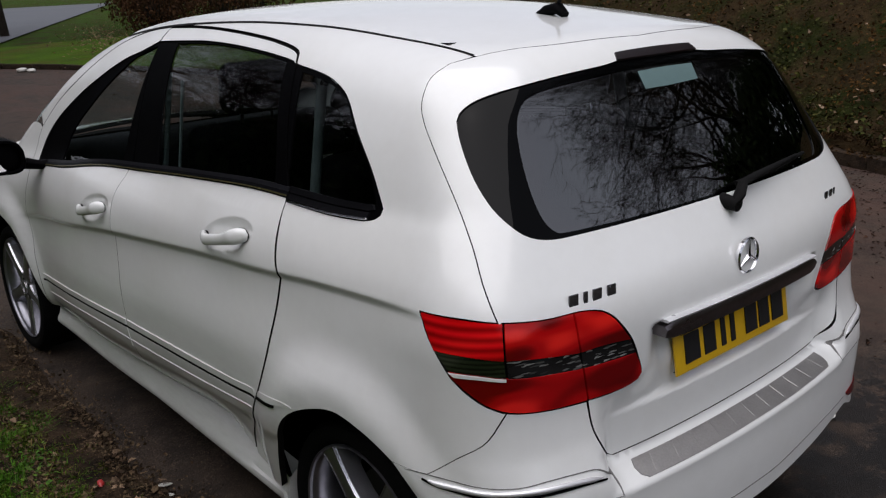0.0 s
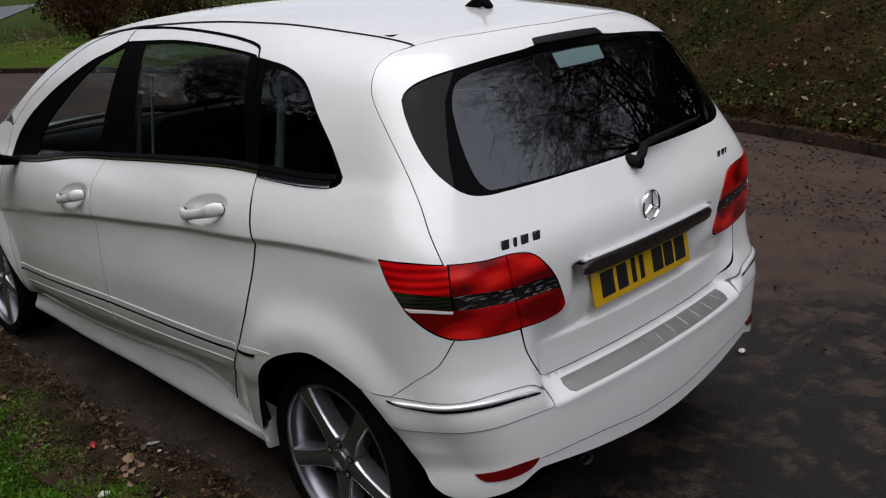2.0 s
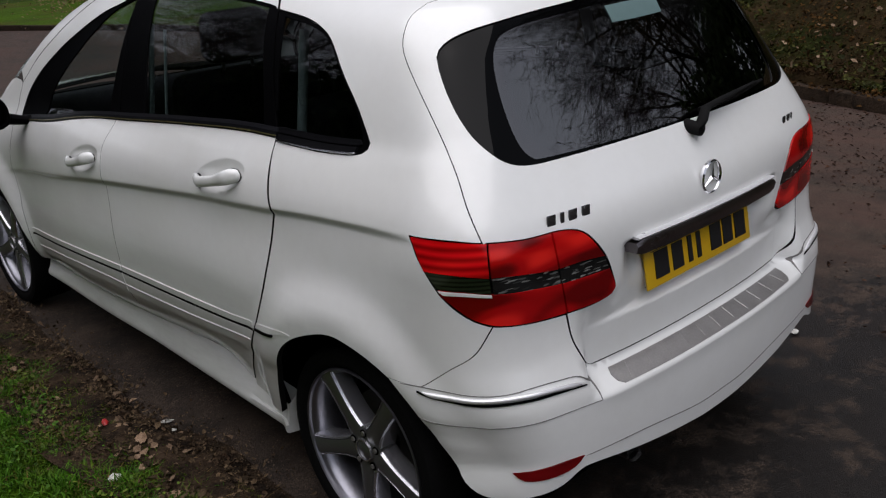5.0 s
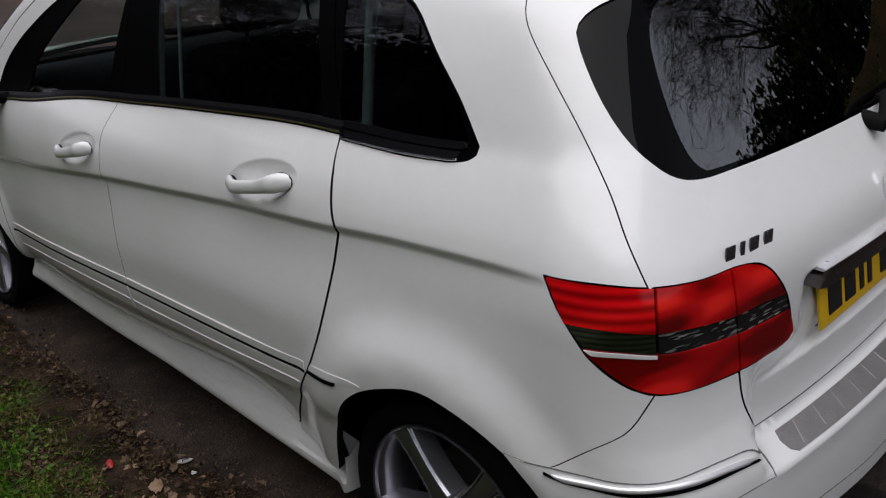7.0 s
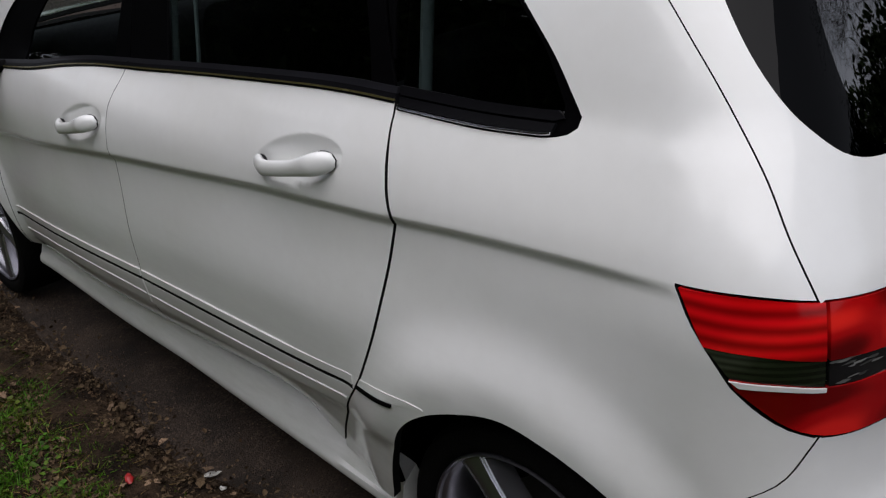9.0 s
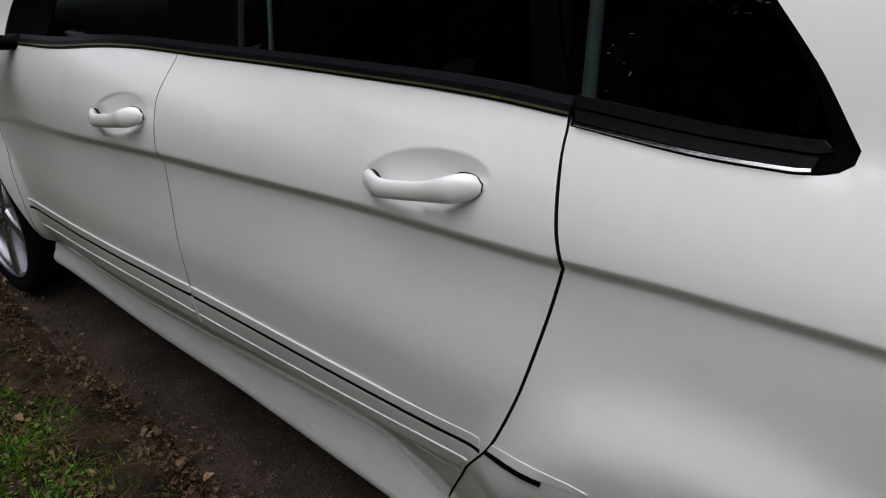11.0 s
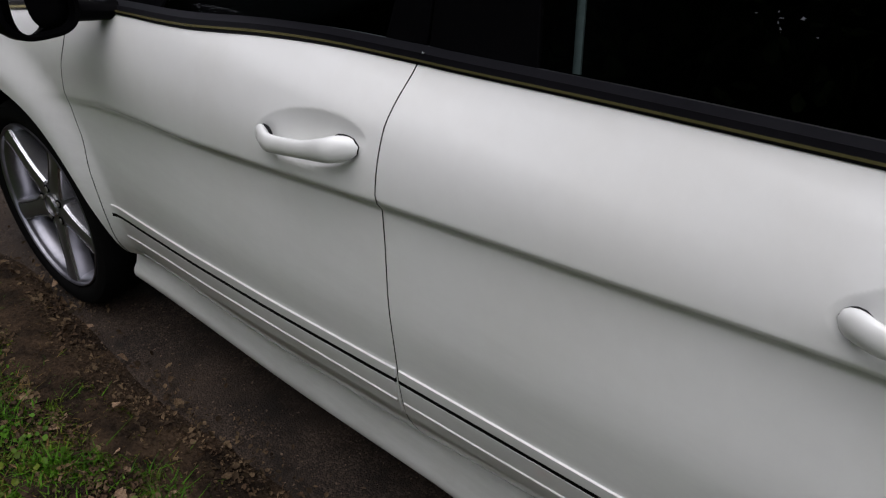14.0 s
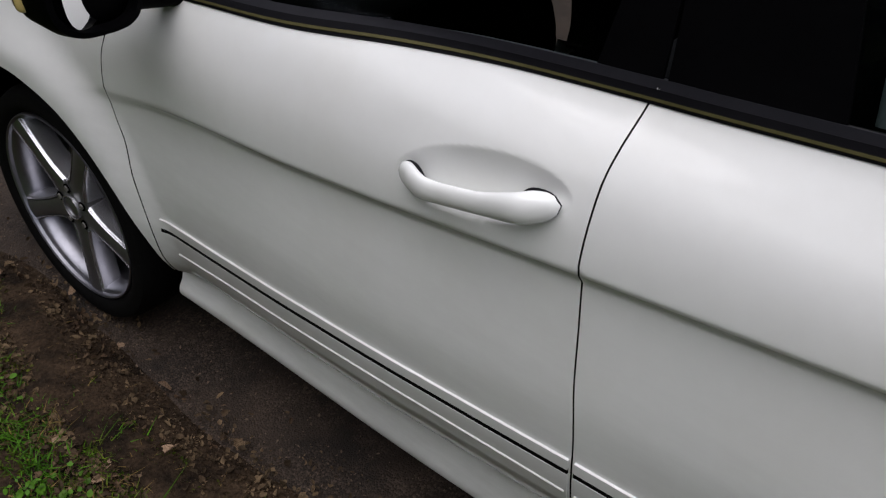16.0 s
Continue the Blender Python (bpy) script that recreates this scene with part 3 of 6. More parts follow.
for key, outline, hub in (("front_door", front_door, F_HANDLE), ("rear_door", rear_door, R_HANDLE)):
    doors[key] = panel(key, outline, "s", PAINT, car, 0.026, dent=bowl(*hub) if key == "front_door" else proud(bowl(*hub)), fine=[(hub[0] - 0.15, hub[1] - 0.08, hub[0] + 0.15, hub[1] + 0.08, 0.0036)], mirror=True, crease=True, label="white painted car door")
for i, ob in enumerate(panel("window_frame", rear_frame, "b", PAINT, car, 0.02, mirror=True)):
    ob.parent = doors["rear_door"][i]


def child_panels(owner, *args, **kw):
    for i, ob in enumerate(panel(*args, car, mirror=True, **kw)):
        ob.parent = owner[i]


# windows of the doors and the rear quarter
fd, rd = doors["front_door"], doors["rear_door"]
child_panels(fd, "window_glass", loop(edge("s", "2.106,1.064 2.22,1.050 2.40,1.026 2.62,.990 2.747,.976"), edge("s", "2.747,.976 2.744,1.085 2.687,1.164 2.542,1.272 2.312,1.412 2.182,1.471 2.066,1.493"), edge("s", "2.066,1.493 2.076,1.35 2.091,1.2 2.106,1.064")), "s", GLASS_FRONT, lift=-0.010, thick=0.004, grid=0.05, label="lightly tinted side window")
child_panels(fd, "window_surround", loop(edge("s", front_window_low), edge("s", "3.0,.972 3.03,1.02 2.98,1.10 2.86,1.19 2.68,1.285 2.507,1.358 2.315,1.428 2.186,1.462 2.087,1.496"), edge("s", "2.087,1.496 2.058,1.35 2.034,1.2 2.026,1.1")), "s", BLACK_GLOSS, lift=-0.005, thick=0.006, grid=0.05,
             holes=[loop(edge("s", "2.115,1.072 2.22,1.058 2.40,1.034 2.62,.998 2.735,.984"), edge("s", "2.735,.984 2.73,1.08 2.675,1.155 2.53,1.262 2.30,1.402 2.17,1.462 2.075,1.485"), edge("s", "2.075,1.485 2.085,1.35 2.1,1.2 2.115,1.072"))], label="black window surround")
child_panels(rd, "window_glass", loop(edge("s", "1.042,1.116 1.29,1.107 1.6,1.088 1.822,1.073"), edge("s", "1.822,1.073 1.864,1.25 1.914,1.40 1.950,1.503"), edge("s", "1.950,1.503 1.70,1.509 1.50,1.504 1.305,1.492 1.168,1.480"), edge("s", "1.168,1.480 1.118,1.36 1.068,1.24 1.042,1.116")), "s", GLASS_PRIVACY, lift=-0.010, thick=0.004, grid=0.05, label="dark privacy side window")
child_panels(rd, "window_surround", loop(edge("s", backwards(rear_window_low)), edge("s", spaced(DOOR_B_UP, -0.006)), edge("s", "2.078,1.495 1.95,1.500 1.82,1.504 1.70,1.506 1.50,1.501 1.305,1.489 1.157,1.475 1.127,1.466"), edge("s", backwards(spaced(DOOR_C_UP, 0.005)))), "s", BLACK_GLOSS, lift=-0.005, thick=0.006, grid=0.05,
             holes=[loop(edge("s", "1.052,1.126 1.29,1.117 1.6,1.098 1.81,1.083"), edge("s", "1.81,1.083 1.852,1.25 1.902,1.40 1.940,1.496"), edge("s", "1.940,1.496 1.70,1.503 1.50,1.498 1.305,1.486 1.18,1.474"), edge("s", "1.18,1.474 1.13,1.36 1.08,1.24 1.052,1.126"))], label="black window surround")
q_out = [edge("s", ".988,1.141 .80,1.139 .68,1.144"), edge("s", ".68,1.144 .647,1.149 .623,1.159 .614,1.174 .633,1.197 .682,1.255 .765,1.331 .834,1.394 .892,1.424 .974,1.447 1.117,1.465"), edge("s", backwards(spaced(DOOR_C_UP, -0.004)))]
panel("quarter_window_surround", loop(*q_out), "s", BLACK_GLOSS, car, 0.05, lift=-0.004, thick=0.006, mirror=True, label="black window surround",
      holes=[loop(edge("s", "1.0,1.166 .80,1.163 .66,1.168"), edge("s", ".66,1.168 .642,1.178 .655,1.20 .70,1.262 .78,1.336 .842,1.392 .90,1.420 .974,1.438 1.08,1.452"), edge("s", "1.08,1.452 1.05,1.36 1.02,1.25 1.0,1.166"))])
panel("quarter_window", loop(edge("s", "1.01,1.160 .80,1.157 .65,1.162"), edge("s", ".65,1.162 .632,1.178 .648,1.20 .694,1.262 .775,1.338 .838,1.396 .90,1.424 .974,1.443 1.09,1.456"), edge("s", "1.09,1.456 1.06,1.36 1.03,1.25 1.01,1.160")), "s", GLASS_PRIVACY, car, 0.05, lift=-0.009, thick=0.004, mirror=True, label="dark privacy quarter window")
# belt seals: dark rubber with a pale lip
child_panels(fd, "belt_seal", loop(edge("s", spaced(front_window_low, 0, -0.003)), edge("s", spaced(backwards(front_window_low), 0, 0.013))), "s", SEAL, lift=0.002, thick=0.02, grid=0.03, label="black rubber window seal")
child_panels(fd, "belt_lip", loop(edge("s", spaced(front_window_low, 0, 0.0005)), edge("s", spaced(backwards(front_window_low), 0, 0.0040))), "s", LIP, lift=0.0045, thick=0.012, grid=0.03, label="thin chrome lip with its reflection painted olive")
child_panels(rd, "belt_seal", loop(edge("s", spaced(backwards(rear_window_low), 0, -0.003)), edge("s", spaced(rear_window_low, 0, 0.013))), "s", SEAL, lift=0.002, thick=0.02, grid=0.03, label="black rubber window seal")
child_panels(rd, "belt_lip", loop(edge("s", spaced(backwards(rear_window_low), 0, 0.0005)), edge("s", spaced(rear_window_low, 0, 0.0040))), "s", LIP, lift=0.0045, thick=0.012, grid=0.03, label="thin chrome lip with its reflection painted olive")
child_panels(fd, "inner_seal", loop(edge("s", spaced(front_window_low, 0, 0.013)), edge("s", spaced(backwards(front_window_low), 0, 0.024))), "s", SOFT_SEAL, lift=-0.001, thick=0.02, grid=0.03, label="dark grey rubber wiper seal")
child_panels(rd, "inner_seal", loop(edge("s", spaced(backwards(rear_window_low), 0, 0.013)), edge("s", spaced(rear_window_low, 0, 0.024))), "s", SOFT_SEAL, lift=-0.001, thick=0.02, grid=0.03, label="dark grey rubber wiper seal")
panel("inner_seal", loop(edge("s", ".979,1.163 .80,1.161 .66,1.166 .64,1.171"), edge("s", ".655,1.181 .68,1.179 .80,1.176 .984,1.178")), "s", SEAL, car, 0.03, lift=0.001, thick=0.008, mirror=True, label="dark grey rubber seal")
panel("belt_seal", loop(edge("s", ".975,1.146 .80,1.144 .68,1.1485 .655,1.152"), edge("s", ".652,1.163 .68,1.161 .80,1.158 .979,1.160")), "s", SEAL, car, 0.03, lift=0.003, thick=0.015, mirror=True, label="black rubber window seal")
panel("belt_lip", loop(edge("s", ".974,1.1405 .80,1.1385 .68,1.1435 .655,1.147"), edge("s", ".655,1.1500 .68,1.1468 .80,1.1418 .975,1.1438")), "s", CHROME, car, 0.03, lift=0.006, thick=0.012, mirror=True, label="bright chrome window strip")

# mouldings low on the doors
STRIP = {"front_door": "2.018,.537 2.234,.525 2.48,.509 2.80,.483 3.035,.467", "rear_door": "1.092,.583 1.20,.574 1.31,.567 1.46,.559 1.67,.549 1.88,.541 2.008,.5375", "tail": ".945,.614 1.01,.602 1.076,.589"}
CLAD = {"front_door": "2.018,.456 2.14,.452 2.40,.437 2.635,.414 2.85,.390 3.02,.368", "rear_door": "1.158,.505 1.235,.496 1.50,.474 1.80,.460 2.008,.456", "tail": ".975,.545 1.05,.53 1.155,.518"}
for key in ("front_door", "rear_door"):
    own = doors[key]
    child_panels(own, "side_moulding", loop(edge("s", spaced(STRIP[key], 0, 0.004)), edge("s", spaced(backwards(STRIP[key]), 0, 0.0245))), "s", PAINT, grid=0.02, lift=0.0045, thick=0.010, edge_material=PAINT, label="white protective moulding")
    child_panels(own, "moulding_groove", loop(edge("s", spaced(STRIP[key], 0, -0.0065)), edge("s", spaced(backwards(STRIP[key]), 0, 0.0045))), "s", BLACK_GLOSS, grid=0.02, lift=0.0035, thick=0.006, label="black groove strip")
    child_panels(own, "lower_cladding", loop(edge("s", CLAD[key]), edge("s", spaced(backwards(STRIP[key]), 0, -0.0065))), "s", PAINT, grid=0.02, lift=0.004, thick=0.008, edge_material=PAINT, label="white lower cladding")
RIB = {"front_door": "2.022,.486 2.14,.483 2.40,.470 2.635,.450 2.85,.430 3.00,.413", "rear_door": "1.13,.536 1.235,.529 1.50,.509 1.80,.492 2.004,.487"}
for key, text in RIB.items():
    p = edge("s", text, 0.02)
    n_ = normals(p)
    for i, sign in enumerate((1, -1)):
        q = (p + n_ * 0.0045) * (sign, 1, 1)
        part("cladding_rib", tube_bm([tuple(v) for v in q], [0.0022] * len(q), 8), PAINT, doors[key][i], "raised rib along the cladding")
panel("side_moulding", loop(edge("s", ".862,.637 .90,.630 .945,.6205 1.01,.608 1.073,.5945"), edge("s", "1.062,.612 1.01,.625 .945,.638 .90,.643 .862,.641")), "s", PAINT, car, 0.02, lift=0.0016, thick=0.004, mirror=True, edge_material=PAINT, label="white protective moulding")
panel("moulding_groove", loop(edge("s", spaced(STRIP["tail"], 0, -0.0025)), edge("s", spaced(backwards(STRIP["tail"]), 0, 0.0040))), "s", BLACK_GLOSS, car, 0.02, lift=0.0045, thick=0.006, mirror=True, label="black groove strip")


def sill(sign):
    """The skirt along the bottom of the doors, flared at its rear end."""
    bm = bmesh.new()
    rows = []
    for y in np.linspace(1.045, 3.085, 50):
        up = 0.035 * ease(1.090, 1.045, y)
        top = 0.338 + 0.012 * math.sin((y - 1.03) * 1.5) - 0.032 * ease(1.65, 1.08, y) - 0.012 * ease(2.4, 3.08, y)
        inn = 0.018 * ease(2.3, 3.1, y) - 0.032 * min(max((2.0 - y) / 0.95, 0), 1)
        shape = [(0.745, top + 0.03), (0.776, top + 0.004), (0.784, top - 0.006), (0.797, top - 0.05), (0.807, 0.262), (0.810, 0.247), (0.806, 0.236), (0.796, 0.230), (0.76, 0.224), (0.70, 0.222)]
        rows.append([bm.verts.new((sign * (x - inn + 0.5 * up), y, z + (0.6 * up if z >= top - 0.01 else 0))) for x, z in shape])
    for a, b in zip(rows, rows[1:]):
        for i in range(len(a) - 1):
            bm.faces.new((a[i], a[i + 1], b[i + 1], b[i]))
    bm.faces.new(rows[0]), bm.faces.new(rows[-1])
    return part("side_skirt", bm, PAINT, car, "white flared side skirt", sharp=35)


sill(-1), sill(1)


def handle(hub, owner, sign):
    """A pull bar over its hollow: a small front pad, a waist and a broad rear end, both ends on the door skin."""
    y0, z0 = hub
    pts, rad, deep = [], [], []
    for d in np.linspace(0.126, -0.128, 41):
        t = (0.126 - d) / 0.254
        z = z0 - 0.003 * math.sin(math.pi * t) - 0.19 * d - 0.005
        skin_x = abs(to_skin("s", [y0 + d], [z])[0][0])
        off = 0.004 + 0.024 * ease(0.0, 0.25, t) * ease(1.0, 0.80, t)
        pts.append((sign * (skin_x + off), y0 + d, z))
        tall = 0.0200 - 0.0040 * ease(0.08, 0.35, t) + 0.0065 * ease(0.55, 0.92, t)
        z += 0.8 * (tall - 0.0155)
        pts[-1] = (pts[-1][0], pts[-1][1], z)
        cap = math.sqrt(max(0.0, 1 - max(0, (0.10 - t) / 0.10) ** 2)) * math.sqrt(max(0.0, 1 - max(0, (t - 0.86) / 0.14) ** 2))
        rad.append(max(tall * cap, 0.0008))
        deep.append(0.55 + 0.12 * ease(0.6, 0.85, t))
    bm = tube_bm(pts, rad, 20)
    for v in bm.verts:
        i = min(range(len(pts)), key=lambda k: abs(pts[k][1] - v.co.y))
        v.co.x = pts[i][0] + (v.co.x - pts[i][0]) * deep[i]
    bar = part("door_handle", bm, PAINT, owner, "white pull handle")
    for name, first_, last_, shift in (("front_seal", 0, 9, 0.0008), ("rear_seal", 29, 41, -0.0008)):
        ring = list(range(first_, last_))
        grow = [ease(last_, last_ - 6, i) if name == "front_seal" else ease(first_ - 1, first_ + 6, i) for i in ring]
        bm = tube_bm([(pts[i][0] - sign * 0.011, pts[i][1] + shift, pts[i][2]) for i in ring], [max(rad[i] - (0.0022 if name == "front_seal" else 0.0006), 0.0006) * max(g, 0.05) for i, g in zip(ring, grow)], 20)
        mid_x = sum(v.co.x for v in bm.verts) / len(bm.verts)
        for v in bm.verts:
            v.co.x = mid_x + (v.co.x - mid_x) * 0.35
        part(name, bm, SEAL, bar, "thin dark seal round the handle end")


for i, sign in enumerate((-1, 1)):
    handle(F_HANDLE, fd[i], sign)
    handle(R_HANDLE, rd[i], sign)

# front wing, bonnet, nose, windscreen, roof
wing = loop(edge("s", "3.055,.335 3.061,.44 3.076,.51 3.098,.574 3.115,.64 3.138,.69 3.151,.75 3.138,.82 3.112,.88 3.104,.95 3.109,1.05 3.085,1.115"),
            edge("t", "-.715,3.11 -.695,3.4 -.66,3.8 -.60,4.03"), edge("s", "4.10,.82 4.12,.62"), edge("s", "4.12,.62 3.86,.45"),
            edge("s", "3.86,.45 3.80,.53 3.73,.61 3.63,.67 3.507,.693 3.40,.681 3.303,.651 3.222,.598 3.15,.528 3.096,.452 3.068,.39 3.058,.335"))
panel("front_wing", wing, "b", PAINT, car, 0.028, mirror=True, crease=True, label="white front wing")
bonnet_side = edge("t", "-.595,4.02 -.655,3.8 -.69,3.46")
bonnet_back = edge("t", "-.69,3.46 -.4,3.57 0,3.60")
bonnet_front = edge("t", "0,4.08 -.35,4.07 -.595,4.02")
bonnet = loop(bonnet_front, bonnet_side, bonnet_back, flip(bonnet_back), flip(bonnet_side), flip(bonnet_front))
panel("bonnet", bonnet, "t", PAINT, car, 0.05, label="white bonnet")
nose_low = edge("n", "-.74,.30 -.4,.24 0,.22 .4,.24 .74,.30")
panel("front_bumper", loop(nose_low, edge("n", ".74,.30 .77,.6 .62,.86"), edge("n", "-.62,.86 0,.90 .62,.86")[::-1], edge("n", "-.62,.86 -.77,.6 -.74,.30")), "n", PAINT, car, 0.05, lift=0.004, label="white front bumper")
screen_side = edge("t", "-.69,3.40 -.655,2.95 -.596,2.7 -.548,2.45")
screen_top = edge("t", "-.548,2.45 -.3,2.41 0,2.40")
screen_low = edge("t", "0,3.56 -.4,3.53 -.69,3.40")
panel("windscreen", loop(screen_low, screen_side, screen_top, flip(screen_top), flip(screen_side), flip(screen_low)), "t", GLASS_SCREEN, car, 0.08, lift=-0.006, thick=0.005, label="clear windscreen")
roof_edge = edge("t", "-.545,2.44 -.524,2.0 -.522,1.4 -.517,.9 -.510,.5665")
roof_tail = edge("t", "-.510,.5665 -.42,.5415 -.28,.5115 0,.4915")
roof_front = edge("t", "0,2.393 -.3,2.403 -.545,2.44")
panel("roof", loop(roof_edge, roof_tail, flip(roof_tail), flip(roof_edge), flip(roof_front), roof_front), "t", PAINT, car, 0.05, label="white roof panel")
panel("roof_gutter", loop(edge("t", "-.536,2.44 -.521,2.0 -.5195,1.4 -.515,.9 -.508,.575"), edge("t", "-.517,.575 -.5245,.9 -.530,1.4 -.532,2.0 -.552,2.44")), "t", RUBBER, car, 0.05, lift=0.001, thick=0.012, mirror=True, label="black roof drip strip")

# tailgate
gate_left = np.vstack([edge("t", "0,.489 -.28,.509 -.42,.539 -.508,.564"), edge("c", GATE_SIDE), edge("c", "-47.20,0.9964 -44.81,0.9926 -41.62,0.9869 -38.04,0.9859"),
                       edge("c", "-38.04,0.9859 -36.06,0.9821 -33.81,0.9718 -31.72,0.9461 -29.01,0.8890 -27.35,0.8270 -26.74,0.7981 -27.55,0.7785 -30.58,0.7677 -36.05,0.7741"),
                       edge("c", "-36.28,0.7740 -35.61,0.7107 -34.2,.66 -32.6,.612 -31.6,.596"), edge("c", "-31.6,.5955 -20,.5940 0,.5940", 0.007)])
WIN = "-54.4,1.375 -53.6,1.337 -51.5,1.27 -49,1.212 -46.5,1.173 -43.8,1.143 -40.5,1.129 -35,1.127 -18,1.127 0,1.127"
WIN_TOP = "0,1.4645 -10,1.4645 -17.5,1.463 -22,1.458 -35.5,1.448 -46,1.433 -51.3,1.416 -53.8,1.395 -54.4,1.375"
glass_left = np.vstack([edge("c", WIN_TOP), edge("c", WIN)])


def gate_sink(p):
    """The hollow that holds the number plate."""
    x, z = np.abs(p[:, 0]), p[:, 2]
    core, broad = ease(0.39, 0.30, x), ease(0.52, 0.16, x)
    low = ease(0.90, 0.74, z)
    shelf = 0.024 * ease(0.690, 0.704, z) * (core + (broad - core) * low)
    return (shelf + 0.022 * ease(0.70, 0.84, z) * core) * ease(0.905, 0.890, z)


tailgate = panel("tailgate", loop(gate_left, flip(gate_left)), "g", PAINT, car, 0.026, holes=[loop(glass_left, flip(glass_left))], dent=gate_sink, fine=[(-0.47, -0.24, 0.47, -0.205, 0.012), (-0.47, -0.205, 0.47, -0.140, 0.0045), (-0.47, -0.140, 0.47, 0.02, 0.008)], label="white tailgate with a spoiler lip")
panel("rear_window", loop(glass_left, flip(glass_left)), "g", GLASS_TAIL, tailgate, 0.02, lift=-0.008, thick=0.004, label="dark rear window reflecting bare trees")
rim_in = np.vstack([edge("c", "0,1.444 -16,1.442 -33,1.431 -38,1.426 -41.2,1.419 -43.6,1.405 -44.7,1.378 -44.9,1.344"), edge("c", "-44.9,1.344 -44.3,1.293 -43.2,1.232 -42.0,1.185 -40.9,1.158 -39.6,1.143 -37,1.137 -18,1.134 0,1.134")])
panel("window_seal", loop(glass_left, flip(glass_left)), "g", FRIT, tailgate, 0.02, lift=-0.0045, thick=0.004, holes=[loop(rim_in, flip(rim_in))], label="broad black border printed on the glass")
brake = np.vstack([edge("c", "0,1.482 -10,1.481 -17.2,1.479"), edge("c", "-17.9,1.463 -10,1.464 0,1.464")])
panel("brake_light", loop(brake, flip(brake)), "g", surface("dark_brake_light", (0.006, 0.0018, 0.0018), 0.3, 0, 0.2, coat=0.2), tailgate, 0.03, lift=0.004, thick=0.01, label="dark red high brake light")

# tail lamps
def lamp_piece(name, outline, material, owner, lift=0.002, label=""):
    for i, ob in enumerate(panel(name, outline, "g", material, car, 0.02, lift=lift, thick=0.02, mirror=True, label=label)):
        ob.parent = owner[i]


BAND_LOW = "-53.4,.889 -49.95,0.8872 -46.83,0.8770 -39.52,0.8606 -37.26,0.8562"
outer = panel("tail_lamp_housing", loop(edge("c", LAMP_TOP_OUT), edge("c", "-38.54,0.9830 -37.66,0.8957 -37.26,0.8562 -36.53,0.7783"), edge("c", LAMP_LOW), edge("c", LAMP_SIDE)), "g", DARK, car, 0.03, lift=-0.006, mirror=True, label="dark tail lamp housing")
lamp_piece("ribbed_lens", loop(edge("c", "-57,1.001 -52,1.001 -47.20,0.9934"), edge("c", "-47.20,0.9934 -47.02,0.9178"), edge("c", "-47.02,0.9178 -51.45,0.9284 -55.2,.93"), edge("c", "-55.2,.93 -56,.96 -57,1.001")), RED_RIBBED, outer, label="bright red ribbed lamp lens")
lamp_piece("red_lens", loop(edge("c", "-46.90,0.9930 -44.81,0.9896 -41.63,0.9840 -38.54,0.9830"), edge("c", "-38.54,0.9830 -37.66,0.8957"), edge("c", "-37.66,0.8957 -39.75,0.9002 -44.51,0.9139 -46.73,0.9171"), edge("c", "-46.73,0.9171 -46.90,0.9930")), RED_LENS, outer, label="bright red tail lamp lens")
lamp_piece("green_tinted_lens", loop(edge("c", "-55.2,.93 -51.45,0.9284 -47.02,0.9178"), edge("c", "-47.02,0.9178 -46.83,0.8770"), edge("c", "-46.83,0.8770 -49.95,0.8872 -53.4,.889"), edge("c", "-53.4,.889 -54.5,.915 -55.2,.93")), SMOKE_GREEN, outer, 0.0, "dark green-grey lamp band")
lamp_piece("clear_lens", loop(edge("c", "-46.73,0.9171 -44.51,0.9139 -39.75,0.9002 -37.66,0.8957"), edge("c", "-37.66,0.8957 -37.26,0.8562"), edge("c", "-37.26,0.8562 -39.52,0.8606 -46.54,0.8763"), edge("c", "-46.54,0.8763 -46.73,0.9171")), SMOKE, outer, 0.0, "smoked clear lamp band with faceted reflector")
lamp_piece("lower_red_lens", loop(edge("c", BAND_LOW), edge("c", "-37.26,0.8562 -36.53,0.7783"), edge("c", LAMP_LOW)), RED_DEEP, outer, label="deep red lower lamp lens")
lamp_piece("reflector", loop(edge("c", "-53.4,.888 -49.95,0.8862 -46.83,0.8766"), edge("c", "-46.83,0.8703 -49.95,0.8785 -52.7,.879")), REFLECT_WHITE, outer, 0.004, "white reflector bar")
inner = panel("inner_lamp_housing", loop(edge("c", LAMP_TOP_IN), edge("c", "-36.25,0.7783 -36.98,0.8562 -37.38,0.8957 -38.24,0.9830")), "g", DARK, car, 0.03, lift=-0.006, mirror=True, label="dark lamp housing on the tailgate")
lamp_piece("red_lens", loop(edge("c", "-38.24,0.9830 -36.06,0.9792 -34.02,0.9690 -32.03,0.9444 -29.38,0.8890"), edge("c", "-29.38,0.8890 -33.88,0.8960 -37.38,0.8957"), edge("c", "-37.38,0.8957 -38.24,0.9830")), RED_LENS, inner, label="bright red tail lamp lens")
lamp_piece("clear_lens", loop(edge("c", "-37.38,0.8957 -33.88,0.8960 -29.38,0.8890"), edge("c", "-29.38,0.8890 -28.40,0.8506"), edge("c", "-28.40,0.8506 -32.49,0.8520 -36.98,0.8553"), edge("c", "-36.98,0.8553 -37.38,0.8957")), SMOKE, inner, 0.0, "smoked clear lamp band")
